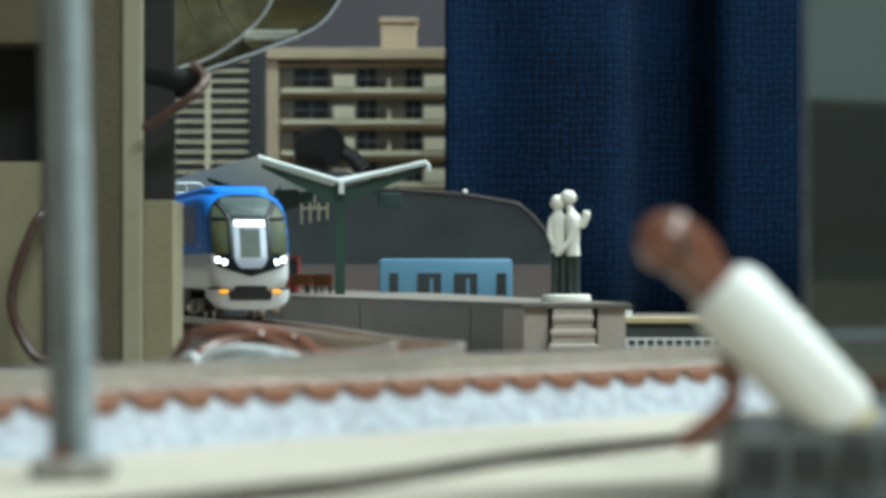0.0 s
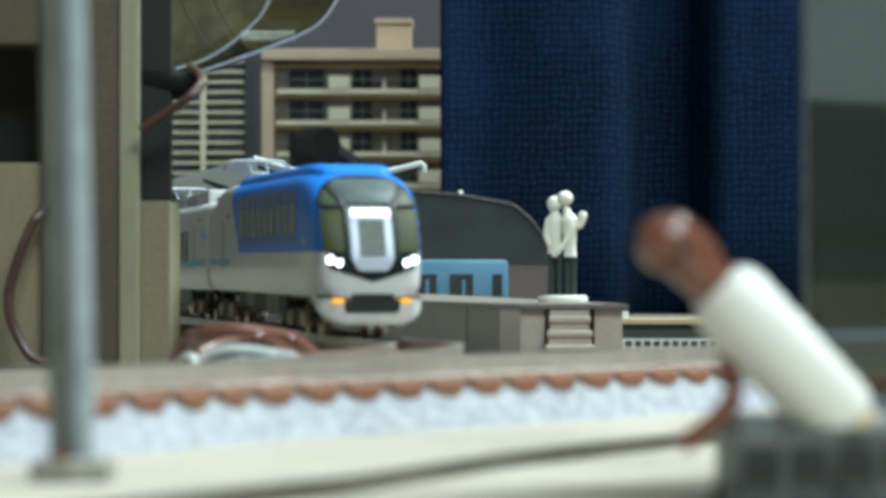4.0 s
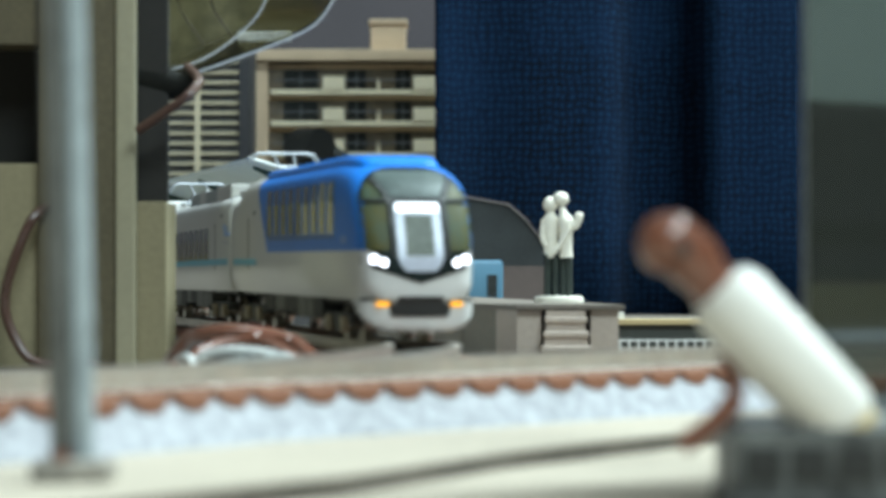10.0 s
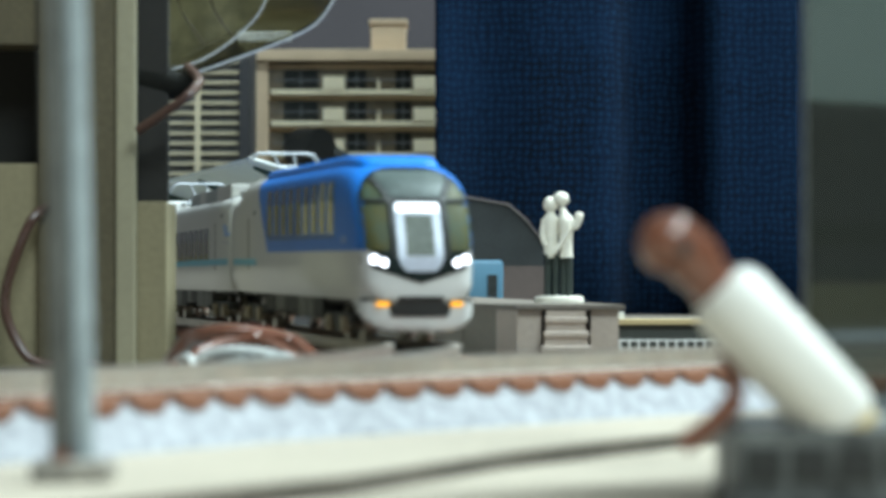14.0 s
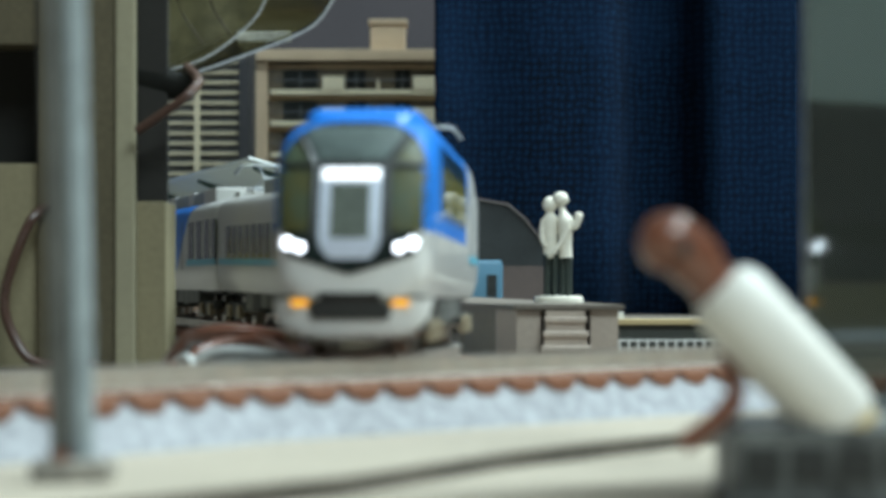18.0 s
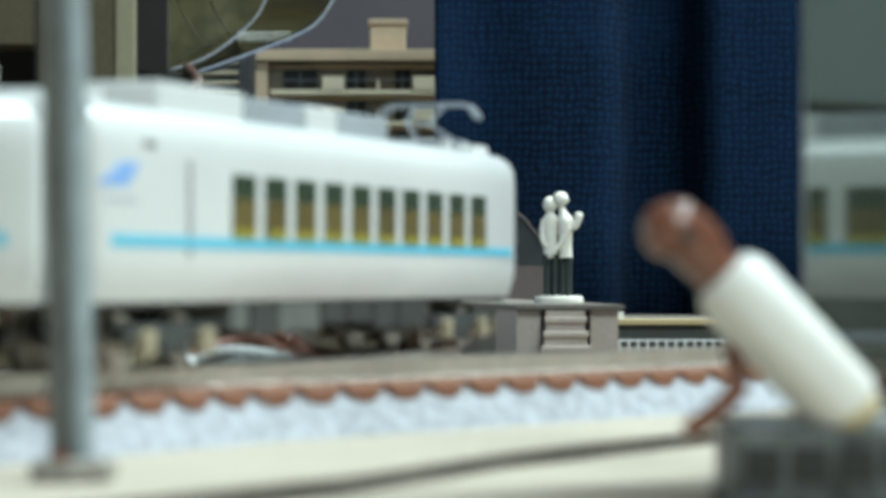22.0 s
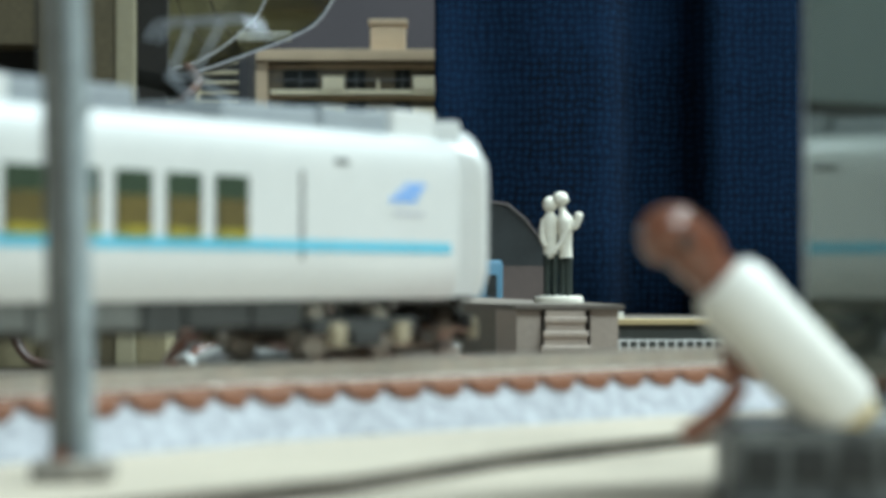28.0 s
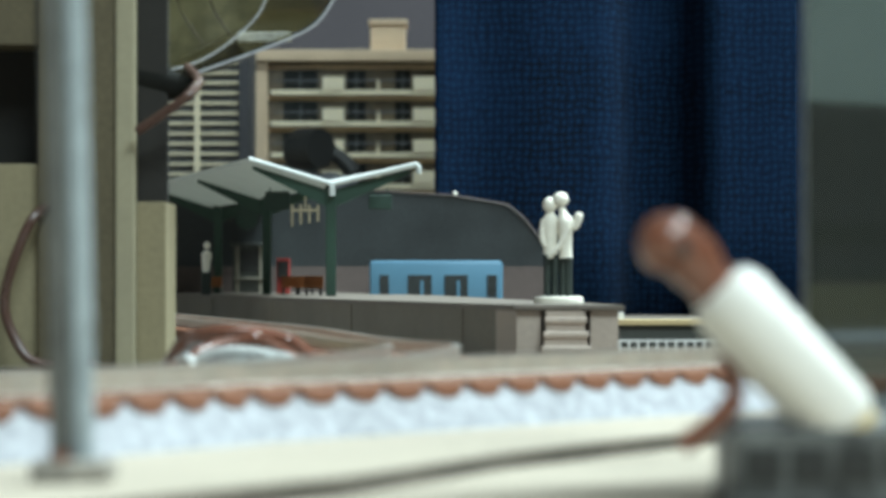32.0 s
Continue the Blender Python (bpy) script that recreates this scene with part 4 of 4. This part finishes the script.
def end_car(name, label, lit, rng, panto):
    """Leading or trailing car with a raised blue deck and a raked nose towards +x."""
    car = new_car(name, label)
    L = LEN_END

    def P(d):
        return -L / 2 + d

    zt, zl, zb, WAIST = 27.9, 24.8, 5.6, 13.2
    tip = L / 2
    hi = (9.35, zb, zt)

    # sections of the nose: mm behind the tip, half width, top, bottom
    front = ((30, 9.35, zt, 5.6), (25, 9.35, zt - 0.1, 5.6), (20, 9.35, zt - 0.4, 5.6), (16, 9.35, 27.0, 5.6), (12.5, 9.35, 26.3, 5.6), (10, 9.3, 25.4, 5.6), (7.5, 9.2, 23.9, 5.6), (6, 9.1, 22.6, 5.6), (4.6, 8.95, 21.0, 5.6), (3.2, 8.6, 18.9, 5.6), (2, 8.1, 16.8, 5.6), (1.1, 7.3, 14.9, 5.6), (0.5, 6.2, 13.3, 5.7), (0.0, 4.4, 12.0, 5.9))

    def shape_at(back):
        """Width, top, bottom, undercut and roof shoulder of the nose, so many mm behind its tip."""
        for lo, hi_ in zip(front[::-1], front[-2::-1]):
            if back <= hi_[0]:
                q = (back - lo[0]) / (hi_[0] - lo[0])
                w, top, bot = (lo[i] + (hi_[i] - lo[i]) * q for i in (1, 2, 3))
                return w, bot, top, 0.10 + 0.06 * max(0.0, 1 - back / 6), 5.0 + 4.0 * min(1.0, back / 25)
        return 9.35, zb, zt, 0.1, 9.0

    def skin(y, z):
        """x of the nose's surface at a point of its front view."""
        def inside(back):
            w, bot, top, under, square = shape_at(back)
            return bot < z < top and half_width(z, w, bot, top, under, square) >= y
        back = 0.0
        while back < 30 and not inside(back):
            back += 0.5
        lo, hi_ = max(0.0, back - 0.5), back
        for _ in range(6):
            mid = (lo + hi_) / 2
            lo, hi_ = (lo, mid) if inside(mid) else (mid, hi_)
        return tip - hi_

    def rings():
        out = [section(-L / 2, 7.9, zb, zl - 1.0), section(-L / 2 + 0.3, 8.5, zb, zl - 0.6), section(-L / 2 + 0.9, 9.0, zb, zl - 0.2), section(-L / 2 + 2.0, 9.35, zb, zl)]
        for d, top in ((7, zl), (10, zl + 0.5), (13, zt - 1.0), (17, zt - 0.3), (26, zt), (70, zt), (108, zt)):
            out.append(section(P(d), 9.35, zb, top))
        for back, *_ in front:
            w, bot, top, under, square = shape_at(back)
            out.append(section(tip - back, w, bot, top, under, square=square))
        return out

    no = Vector((-1.0, 0, -1.07)).normalized()
    edge = (P(49.6), 0, WAIST)
    # blue deck: above the waist line and ahead of the slanted edge
    bm = loft(B(), rings())
    cut(bm, (0, 0, WAIST), (0, 0, -1))
    cut(bm, edge, tuple(no))
    part("deck", bm, BLUE, car, "glossy blue raised deck", smooth=True)
    cap = []
    for x, w, z0, z1 in ((P(31.5), 6.6, 26.0, 27.6), (P(34), 7.2, 26.3, 28.6), (tip - 29, 7.2, 26.3, 28.7), (tip - 21.0, 7.0, 26.0, 28.4), (tip - 17.5, 6.5, 25.8, 27.9), (tip - 15.6, 5.6, 25.6, 27.0)):
        half = [(w, z0), (w - 0.2, z1 - 1.0), (w - 0.7, z1 - 0.35), (w - 1.5, z1 - 0.08), (w - 2.6, z1)]
        cap.append([(x, y, z) for y, z in half] + [(x, -y, z) for y, z in half[::-1]])
    bm = loft(B(), cap)
    part("roof_cap", bm, BLUE, car, "raised blue roof cap", smooth=True)
    # white lower body
    bm = cut(loft(B(), rings()), (0, 0, WAIST), (0, 0, 1))
    part("lower_body", bm, WHITE, car, "white glossy lower body", smooth=True)
    # white rear
    bm = loft(B(), rings())
    cut(bm, (0, 0, WAIST), (0, 0, -1))
    cut(bm, edge, tuple(-no))
    part("rear_body", bm, WHITE, car, "white rear section", smooth=True)
    # windscreen: an arched mask that follows the nose, with its panes, pillars and the gangway door on it

    def arch(z):
        """Half width of the windscreen at height z: a V at the bottom, an arch at the top."""
        low = (z - 8.2) / 0.31
        if z <= 19.0:
            return min(8.75, low)
        return 8.75 * max(0.0, 1 - min(1.0, (z - 19.0) / 7.4) ** 2.2) ** 0.31

    def patch(name, zs, left, right, m, parent, out, label=""):
        """A plate on the nose between two edges, given as functions of the height."""
        rows = []
        for z in zs:
            y0, y1 = left(z), right(z)
            face = [(skin(max(0.05, abs(y0 + (y1 - y0) * k / 12)), z) + out, y0 + (y1 - y0) * k / 12, z) for k in range(13)]
            rows.append(face + [(x - 0.6, y, z2) for x, y, z2 in face[::-1]])
        return part(name, loft(B(), rows), m, parent, label, smooth=True)

    def heights(z0, z1, n):
        return [z0 + (z1 - z0) * k / n for k in range(n + 1)]

    scr = patch("windscreen", [8.25, 8.6, 9.1, 9.7] + heights(10.4, 25.6, 22) + [26.0, 26.25, 26.37], lambda z: -arch(z), arch, SCREEN, car, 0.22, "dark arched windscreen")
    for e in (-1, 1):
        for nm, zs, inner in (("olive side pane", heights(13.2, 20.3, 8), lambda z: 4.75), ("green upper side pane", heights(21.2, 24.4, 6), lambda z: 4.7 + 0.62 * (z - 21.2))):
            lo_, hi_ = (inner, lambda z: arch(z) - 0.45)
            if e > 0:
                patch("pane", zs, lo_, hi_, SCREEN_PANE, scr, 0.34, nm)
            else:
                patch("pane", zs, lambda z: 0.45 - arch(z), lambda z, f=inner: -f(z), SCREEN_PANE, scr, 0.34, nm)
    patch("pane", heights(21.5, 25.7, 8), lambda z: -min(3.7 + 0.62 * (z - 21.5), arch(z) - 0.5), lambda z: min(3.7 + 0.62 * (z - 21.5), arch(z) - 0.5), SCREEN_TOP, scr, 0.34, "grey-teal upper pane")

    def flat(z):
        """Half width of the gangway door: rounded in at the foot."""
        return 3.55 - 1.3 * max(0.0, 1 - (z - 10.0) / 2.4) ** 2

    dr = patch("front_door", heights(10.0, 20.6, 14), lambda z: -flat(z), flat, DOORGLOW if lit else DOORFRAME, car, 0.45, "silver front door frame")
    patch("door_window", heights(12.4, 18.7, 8), lambda z: 1.35 - flat(z), lambda z: flat(z) - 1.35, DOORPANE, dr, 0.58)
    patch("door_lamp_strip", heights(19.2, 20.5, 3), lambda z: -3.3, lambda z: 3.3, DOORLAMP if lit else WHITE, dr, 0.62, "white lamp strip over the door" if lit else "")
    for e in (-1, 1):
        bm = tube(B(), [(skin(y, z) + 0.35, e * y, z) for y, z in ((4.2, 12.2), (4.2, 14.5), (4.2, 17.0), (4.2, 20.6), (4.9, 22.0), (5.8, 23.4), (6.5, 24.4))], 0.38, 6)
        part("pillar", bm, BLACK, scr)
    bm = tube(B(), [(skin(abs(y), 20.9) + 0.3, y, 20.9) for y in (-8.1, -7.0, -5.5, -3.5, 0.05, 3.5, 5.5, 7.0, 8.1)], 0.36, 6)
    part("crossbar", bm, BLACK, scr)

    def apron(y, z):
        """x of the skirt's outer face: rounded in plan, leaning back towards its foot."""
        turn = min(1.0, (y / 9.25) ** 1.8)
        return tip - 0.6 - 7.8 * (1 - (1 - turn * turn) ** 0.28) - 0.5 * max(0.0, (5.7 - z) / 4.7) ** 2

    # lamps: a pair each side
    for e in (-1, 1):
        for dy, z, r in ((7.1, 11.85, 0.66), (5.7, 11.35, 0.58)):
            bm = ball(B(), (skin(dy, z) + 0.25, e * dy, z), r, (0.6, 1, 1), 14)
            part("headlamp", bm, HEADLAMP if lit else SILVER, car, "lit white headlamp" if lit else "unlit headlamp", smooth=True)
        bm = box(B(), apron(5.7, 5.0) - 1.4, apron(5.7, 5.0) + 0.3, e * 5.7 - 1.0, e * 5.7 + 1.0, 4.65, 5.4, 0.2)
        part("marker_lamp", bm, AMBER if lit else SILVER, car, "amber marker lamp" if lit else "")
        bm = tube(B(), [(apron(yy, 5.7) + 0.05, e * yy, 5.68) for yy in (4.6, 5.6, 6.6, 7.4, 8.2, 8.8)], 0.2, 6)
        part("lip_gap", bm, BLACK, car, "dark gap over the skirt")
    rows = []
    for z, w in ((3.1, 4.1), (3.4, 4.6), (5.1, 4.8), (5.25, 3.6), (6.2, 3.5)):
        face = [(max(apron(abs(w * q), z), skin(max(0.05, abs(w * q)), 6.2) if z > 5.5 else 0) + 0.22, w * q, z) for q in (-1, -0.8, -0.6, -0.4, -0.2, 0, 0.2, 0.4, 0.6, 0.8, 1)]
        rows.append(face + [(x - 0.9, y, z2) for x, y, z2 in face[::-1]])
    part("coupler_opening", loft(B(), rows), BLACK, car, "dark coupler opening")
    # bowl-shaped skirt under the nose: deepest in the middle, running out under the body's sides
    rows = []
    for k in range(41):
        a = k / 20 - 1
        y = 9.25 * math.copysign(abs(math.sin(a * math.pi / 2)) ** 0.556, a)
        foot = 0.9 + 4.65 * abs(a) ** 2.1
        outer = [(apron(abs(y), 5.62 + (foot - 5.62) * q), y, 5.62 + (foot - 5.62) * q) for q in (0, 0.25, 0.5, 0.75, 0.92, 1.0)]
        outer[-1] = (outer[-1][0] - 0.25, y, foot)
        rows.append(outer + [(x - 0.9, 0.94 * y, z) for x, y, z in outer[::-1]])
    part("skirt", loft(B(), rows), WHITE, car, "white bowl-shaped front skirt", smooth=True)
    # side windows of the raised deck
    for i in range(9):
        # trailing car: seat colour darkened to ochre for its dim interior
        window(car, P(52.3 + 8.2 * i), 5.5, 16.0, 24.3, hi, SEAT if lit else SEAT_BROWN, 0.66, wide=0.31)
    stripe(car, P(49.5), P(121), 15.4, 15.7, hi, UNDER_MID, "window_sill")
    stripe(car, P(4.5), P(34.5), 10.8, 12.0, (9.35, zb, zl), CYAN, label="cyan stripe")
    door(car, P(25.2), 10.0, 19.8, hi)
    stripe(car, P(31.7), P(34.3), 20.3, 21.0, hi, DOORLINE, "marker")
    # silver beads stand in for a white glint; blue hides them when trailing
    bm = ball(B(), (tip - 15, 9.2, 15.0), 0.8, (1.4, 0.5, 0.7))
    part("side_glint", bm, SILVER if lit else BLUE, car)
    bm = ball(B(), (tip - 15, -9.2, 15.0), 0.8, (1.4, 0.5, 0.7))
    part("side_glint", bm, SILVER if lit else BLUE, car)
    roof_unit(car, P(3.5), P(14.5), zl, 2.4, WHITE)
    if panto:
        pantograph(car, P(9), zt - 0.5)
    bogie(car, -BOGIE)
    bogie(car, BOGIE)
    gangway(car, -L / 2, -1)
    underfloor(car, -32, 32, rng)
    return car


def saloon_car(rng):
    """White front with four tall windows, blue rear with three."""
    car = new_car("saloon_car", "white and blue train car with a slanted colour edge")
    L = LEN_MID

    def P(d):
        return -L / 2 + d

    zt = 25.3
    shape = (9.35, 5.6, zt)
    no = Vector((1.0, 0, -1.88)).normalized()  # slanted edge, leaning forward at the top
    e0 = (P(62.5), 0, 8.0)
    low = ((0, 0, 8.0), (0, 0, -1))
    car_shell(car, L, zt, [
        ("rear_body", BLUE, "glossy blue rear body", [low, (e0, tuple(no))]),
        ("front_body", WHITE, "white glossy front body", [low, (e0, tuple(-no))]),
        ("sill", WHITE, "white lower edge", [((0, 0, 8.0), (0, 0, 1))])])
    for d in (34.4, 47.0, 59.3):
        window(car, P(d), 7.6, 12.2, 20.9, shape)
    for d, w in ((93.6, 8.8), (107.2, 8.8), (120.4, 8.6), (131.2, 5.4)):
        window(car, P(d), w, 12.3, 20.6, shape)
    stripe(car, P(85), P(133.5), 11.0, 12.3, shape, CYAN, label="cyan stripe")
    stripe(car, P(5.2), P(21.5), 13.2, 15.5, shape, CYAN, lean=1.3, label="cyan stripe", rear=0.0)
    stripe(car, P(5.2), P(16.2), 10.8, 12.8, shape, CYAN, lean=1.3, label="cyan stripe", rear=0.0)
    stripe(car, P(76.4), P(77.3), 10.0, 20.8, shape, DOORLINE, "door_recess")
    roof_unit(car, P(13), P(88.0), zt, 2.3)
    roof_unit(car, P(88.5), P(109), zt, 2.6, WHITE)
    roof_unit(car, P(62.5), P(71.5), zt + 0.05, 2.4, WHITE, 6.15)
    roof_unit(car, P(26), P(37), zt + 0.05, 2.4, WHITE, 6.15)
    roof_unit(car, P(1.5), P(12.2), zt - 0.4, 2.4, BLUE)
    for e in (-1, 1):
        bogie(car, e * BOGIE)
        gangway(car, e * L / 2, e)
    underfloor(car, -32, 32, rng)
    return car


def cafe_car(rng):
    """Two-storey car: blue with cyan bands above a deep white belly."""
    car = new_car("two_storey_car", "blue two-storey cafe car with cyan bands")
    L = LEN_MID

    def P(d):
        return -L / 2 + d

    zt = 27.8
    shape = (9.35, 5.6, zt)
    low = ((0, 0, 7.7), (0, 0, -1))
    no = Vector((-1.0, 0, -1.22)).normalized()
    e0 = (P(37.8), 0, 7.7)
    xs = [(-L / 2, 8.5, 24.2), (-L / 2 + 0.6, 9.1, 24.7), (-L / 2 + 1.4, 9.35, 24.9), (P(15), 9.35, 24.9), (P(19), 9.35, 26.2), (P(22), 9.35, zt - 0.6), (P(60), 9.35, zt), (P(118), 9.35, zt), (L / 2 - 1.4, 9.35, zt), (L / 2 - 0.6, 9.1, zt - 0.3), (L / 2, 8.5, zt - 0.9)]

    def shell():
        return loft(B(), [section(x, w, 5.6, z) for x, w, z in xs])

    bm = cut(cut(shell(), *low), e0, tuple(no))
    part("upper_body", bm, BLUE, car, "glossy blue upper body", smooth=True)
    bm = cut(cut(shell(), *low), e0, tuple(-no))
    part("rear_body", bm, WHITE, car, "white rear section", smooth=True)
    part("sill", cut(shell(), (0, 0, 7.7), (0, 0, 1)), WHITE, car, "white lower edge", smooth=True)
    bm = loft(B(), [[(x, y, z) for y, z in ((-w, z0), (w, z0), (9.3, 5.9), (-9.3, 5.9))] for x, w, z0 in ((P(25.6), 9.2, 4.4), (P(28.5), 9.2, 0.4), (P(93), 9.2, 0.4), (P(95), 9.2, 4.4))])
    part("belly", bm, WHITE, car, "deep white lower storey")
    for k in range(9):
        window(car, P(31.8 + 9.25 * k), 5.5, 15.2, 24.2, shape)
    for d in (48.6, 57.9, 67.1, 77.0):
        window(car, P(d), 5.6, 7.3, 11.6, shape, SEAT_BROWN, 0.6)
    window(car, P(20.0), 7.0, 11.9, 20.2, (9.35, 5.6, 24.9))
    stripe(car, P(31), P(124), 13.4, 15.0, shape, CYAN, label="cyan band")
    stripe(car, P(34.5), P(124), 10.9, 12.6, shape, CYAN, label="cyan band")
    stripe(car, P(2.5), P(15.5), 10.8, 12.0, (9.35, 5.6, 24.9), CYAN, label="cyan stripe")
    door(car, P(9.5), 10.2, 19.2, (9.35, 5.6, 24.9))
    roof_unit(car, P(3), P(11), 24.9, 1.9)
    pantograph(car, P(18), 25.3)
    for e in (-1, 1):
        bogie(car, e * BOGIE)
        gangway(car, e * L / 2, e)
    return car


rng = random.Random(5)
lead = end_car("leading_car", "blue and white leading car with lit headlamps", True, rng, True)
second = middle_car(False, 10, 18.1, 8.85, "white_car", "white train car with cyan stripe and ten windows", 112.0, 124.5, 10.5, ((90, 112.5, WHITE, 2.5), (43.5, 89, None, 2.2), (61.5, 71.5, WHITE, 2.35)), rng, SEAT_BROWN)
third = saloon_car(rng)
fourth = cafe_car(rng)
fifth = middle_car(True, 9, 51.2, 8.95, "white_car", "white train car with cyan stripe and nine windows", 37.2, 10.0, 42, ((120, 130, WHITE, 2.3), (64, 119, None, 2.0), (85, 96, WHITE, 2.15), (1.5, 11.5, WHITE, 2.5), (12.5, 27.5, None, 2.0), (28.5, 48, None, 1.6)), rng, SEAT_BROWN)
last = end_car("trailing_car", "blue and white trailing car with unlit lamps", False, rng, False)

# distance of each car's middle behind the leading nose
BEHIND = {lead: 72.0, second: 213.0, third: 349.0, fourth: 484.0, fifth: 619.0, last: 759.2}
# the leading nose's way along the track: seconds, mm past the start of the bend
NOSE = [(0.0, -169.5), (1.0, -135.6), (2.0, -97.5), (3.0, -58.7), (3.5, -37.8), (4.0, -19.6), (4.5, -4.2), (5.0, 7.8), (5.5, 16.3), (6.0, 21.0), (6.5, 22.8), (14.6, 22.8), (15.0, 26.0), (15.5, 35.9), (16.0, 52.8), (16.5, 74.2), (17.0, 97.5), (17.5, 117.0), (18.0, 137.4), (18.5, 162.0), (19.0, 189.8), (19.5, 215.7), (20.0, 239.1), (20.5, 261.0), (21.0, 286.6), (21.5, 316.6), (22.0, 348.4), (22.5, 382.0), (23.0, 420.2), (23.5, 459.6), (24.0, 497.2), (24.5, 537.0), (25.0, 582.1), (25.5, 623.7), (26.0, 662.0), (26.5, 697.9), (27.0, 732.0), (27.5, 765.7), (28.0, 800.1), (28.5, 836.3), (29.0, 883.9), (29.5, 924.4), (30.0, 964.3), (30.5, 1002.2), (31.0, 1044.5), (32.0, 1134.6)]


def car_pose(s, turned):
    fx, fy, _ = on_track(s + BOGIE)
    rx, ry, _ = on_track(s - BOGIE)
    way = math.degrees(math.atan2(fy - ry, fx - rx)) + (180 if turned else 0)
    low, tilt = (dip(s + BOGIE) + dip(s - BOGIE)) / 2, math.degrees((dip(s - BOGIE) - dip(s + BOGIE)) / (2 * BOGIE))
    return pose((fx + rx) / 2 * MM, (fy + ry) / 2 * MM, (CAR_Z + low) * MM, 0, -tilt if turned else tilt, way)


def nose_at(t):
    for (t0, s0), (t1, s1) in zip(NOSE, NOSE[1:]):
        if t <= t1:
            return s0 + (s1 - s0) * (t - t0) / (t1 - t0)
    return NOSE[-1][1]


def motions():
    times = [t for t, _ in NOSE]
    for car, back in BEHIND.items():
        walk(car, [(t, car_pose(nose_at(t) - back, car is last)) for t in times])
    # the tube connector is nudged up while the train rolls past, then settles
    rest = (31.5, 235.7, 4.2)
    sway = [(0, -0.1, -0.3, 0), (2, -0.1, -0.3, 0), (6.0, -0.15, -0.35, 0), (13, -0.1, -0.3, 0), (16.5, -0.1, -0.3, 0), (18, -0.05, -0.25, 0), (20, 0.05, 0.3, 0), (22, 0.25, 0.75, 0), (24, 0.25, 0.85, 0), (25.5, 0.1, 0.6, 0), (27.5, 0.05, 0.35, 0), (30, 0.0, 0.1, 0), (31, -0.1, -0.15, 0), (32, -0.1, -0.3, 0)]
    walk(stub, [(t, pose((rest[0] + dx) * MM, rest[1] * MM, (rest[2] + dz) * MM, 0, r, 0)) for t, dx, dz, r in sway])


motions()
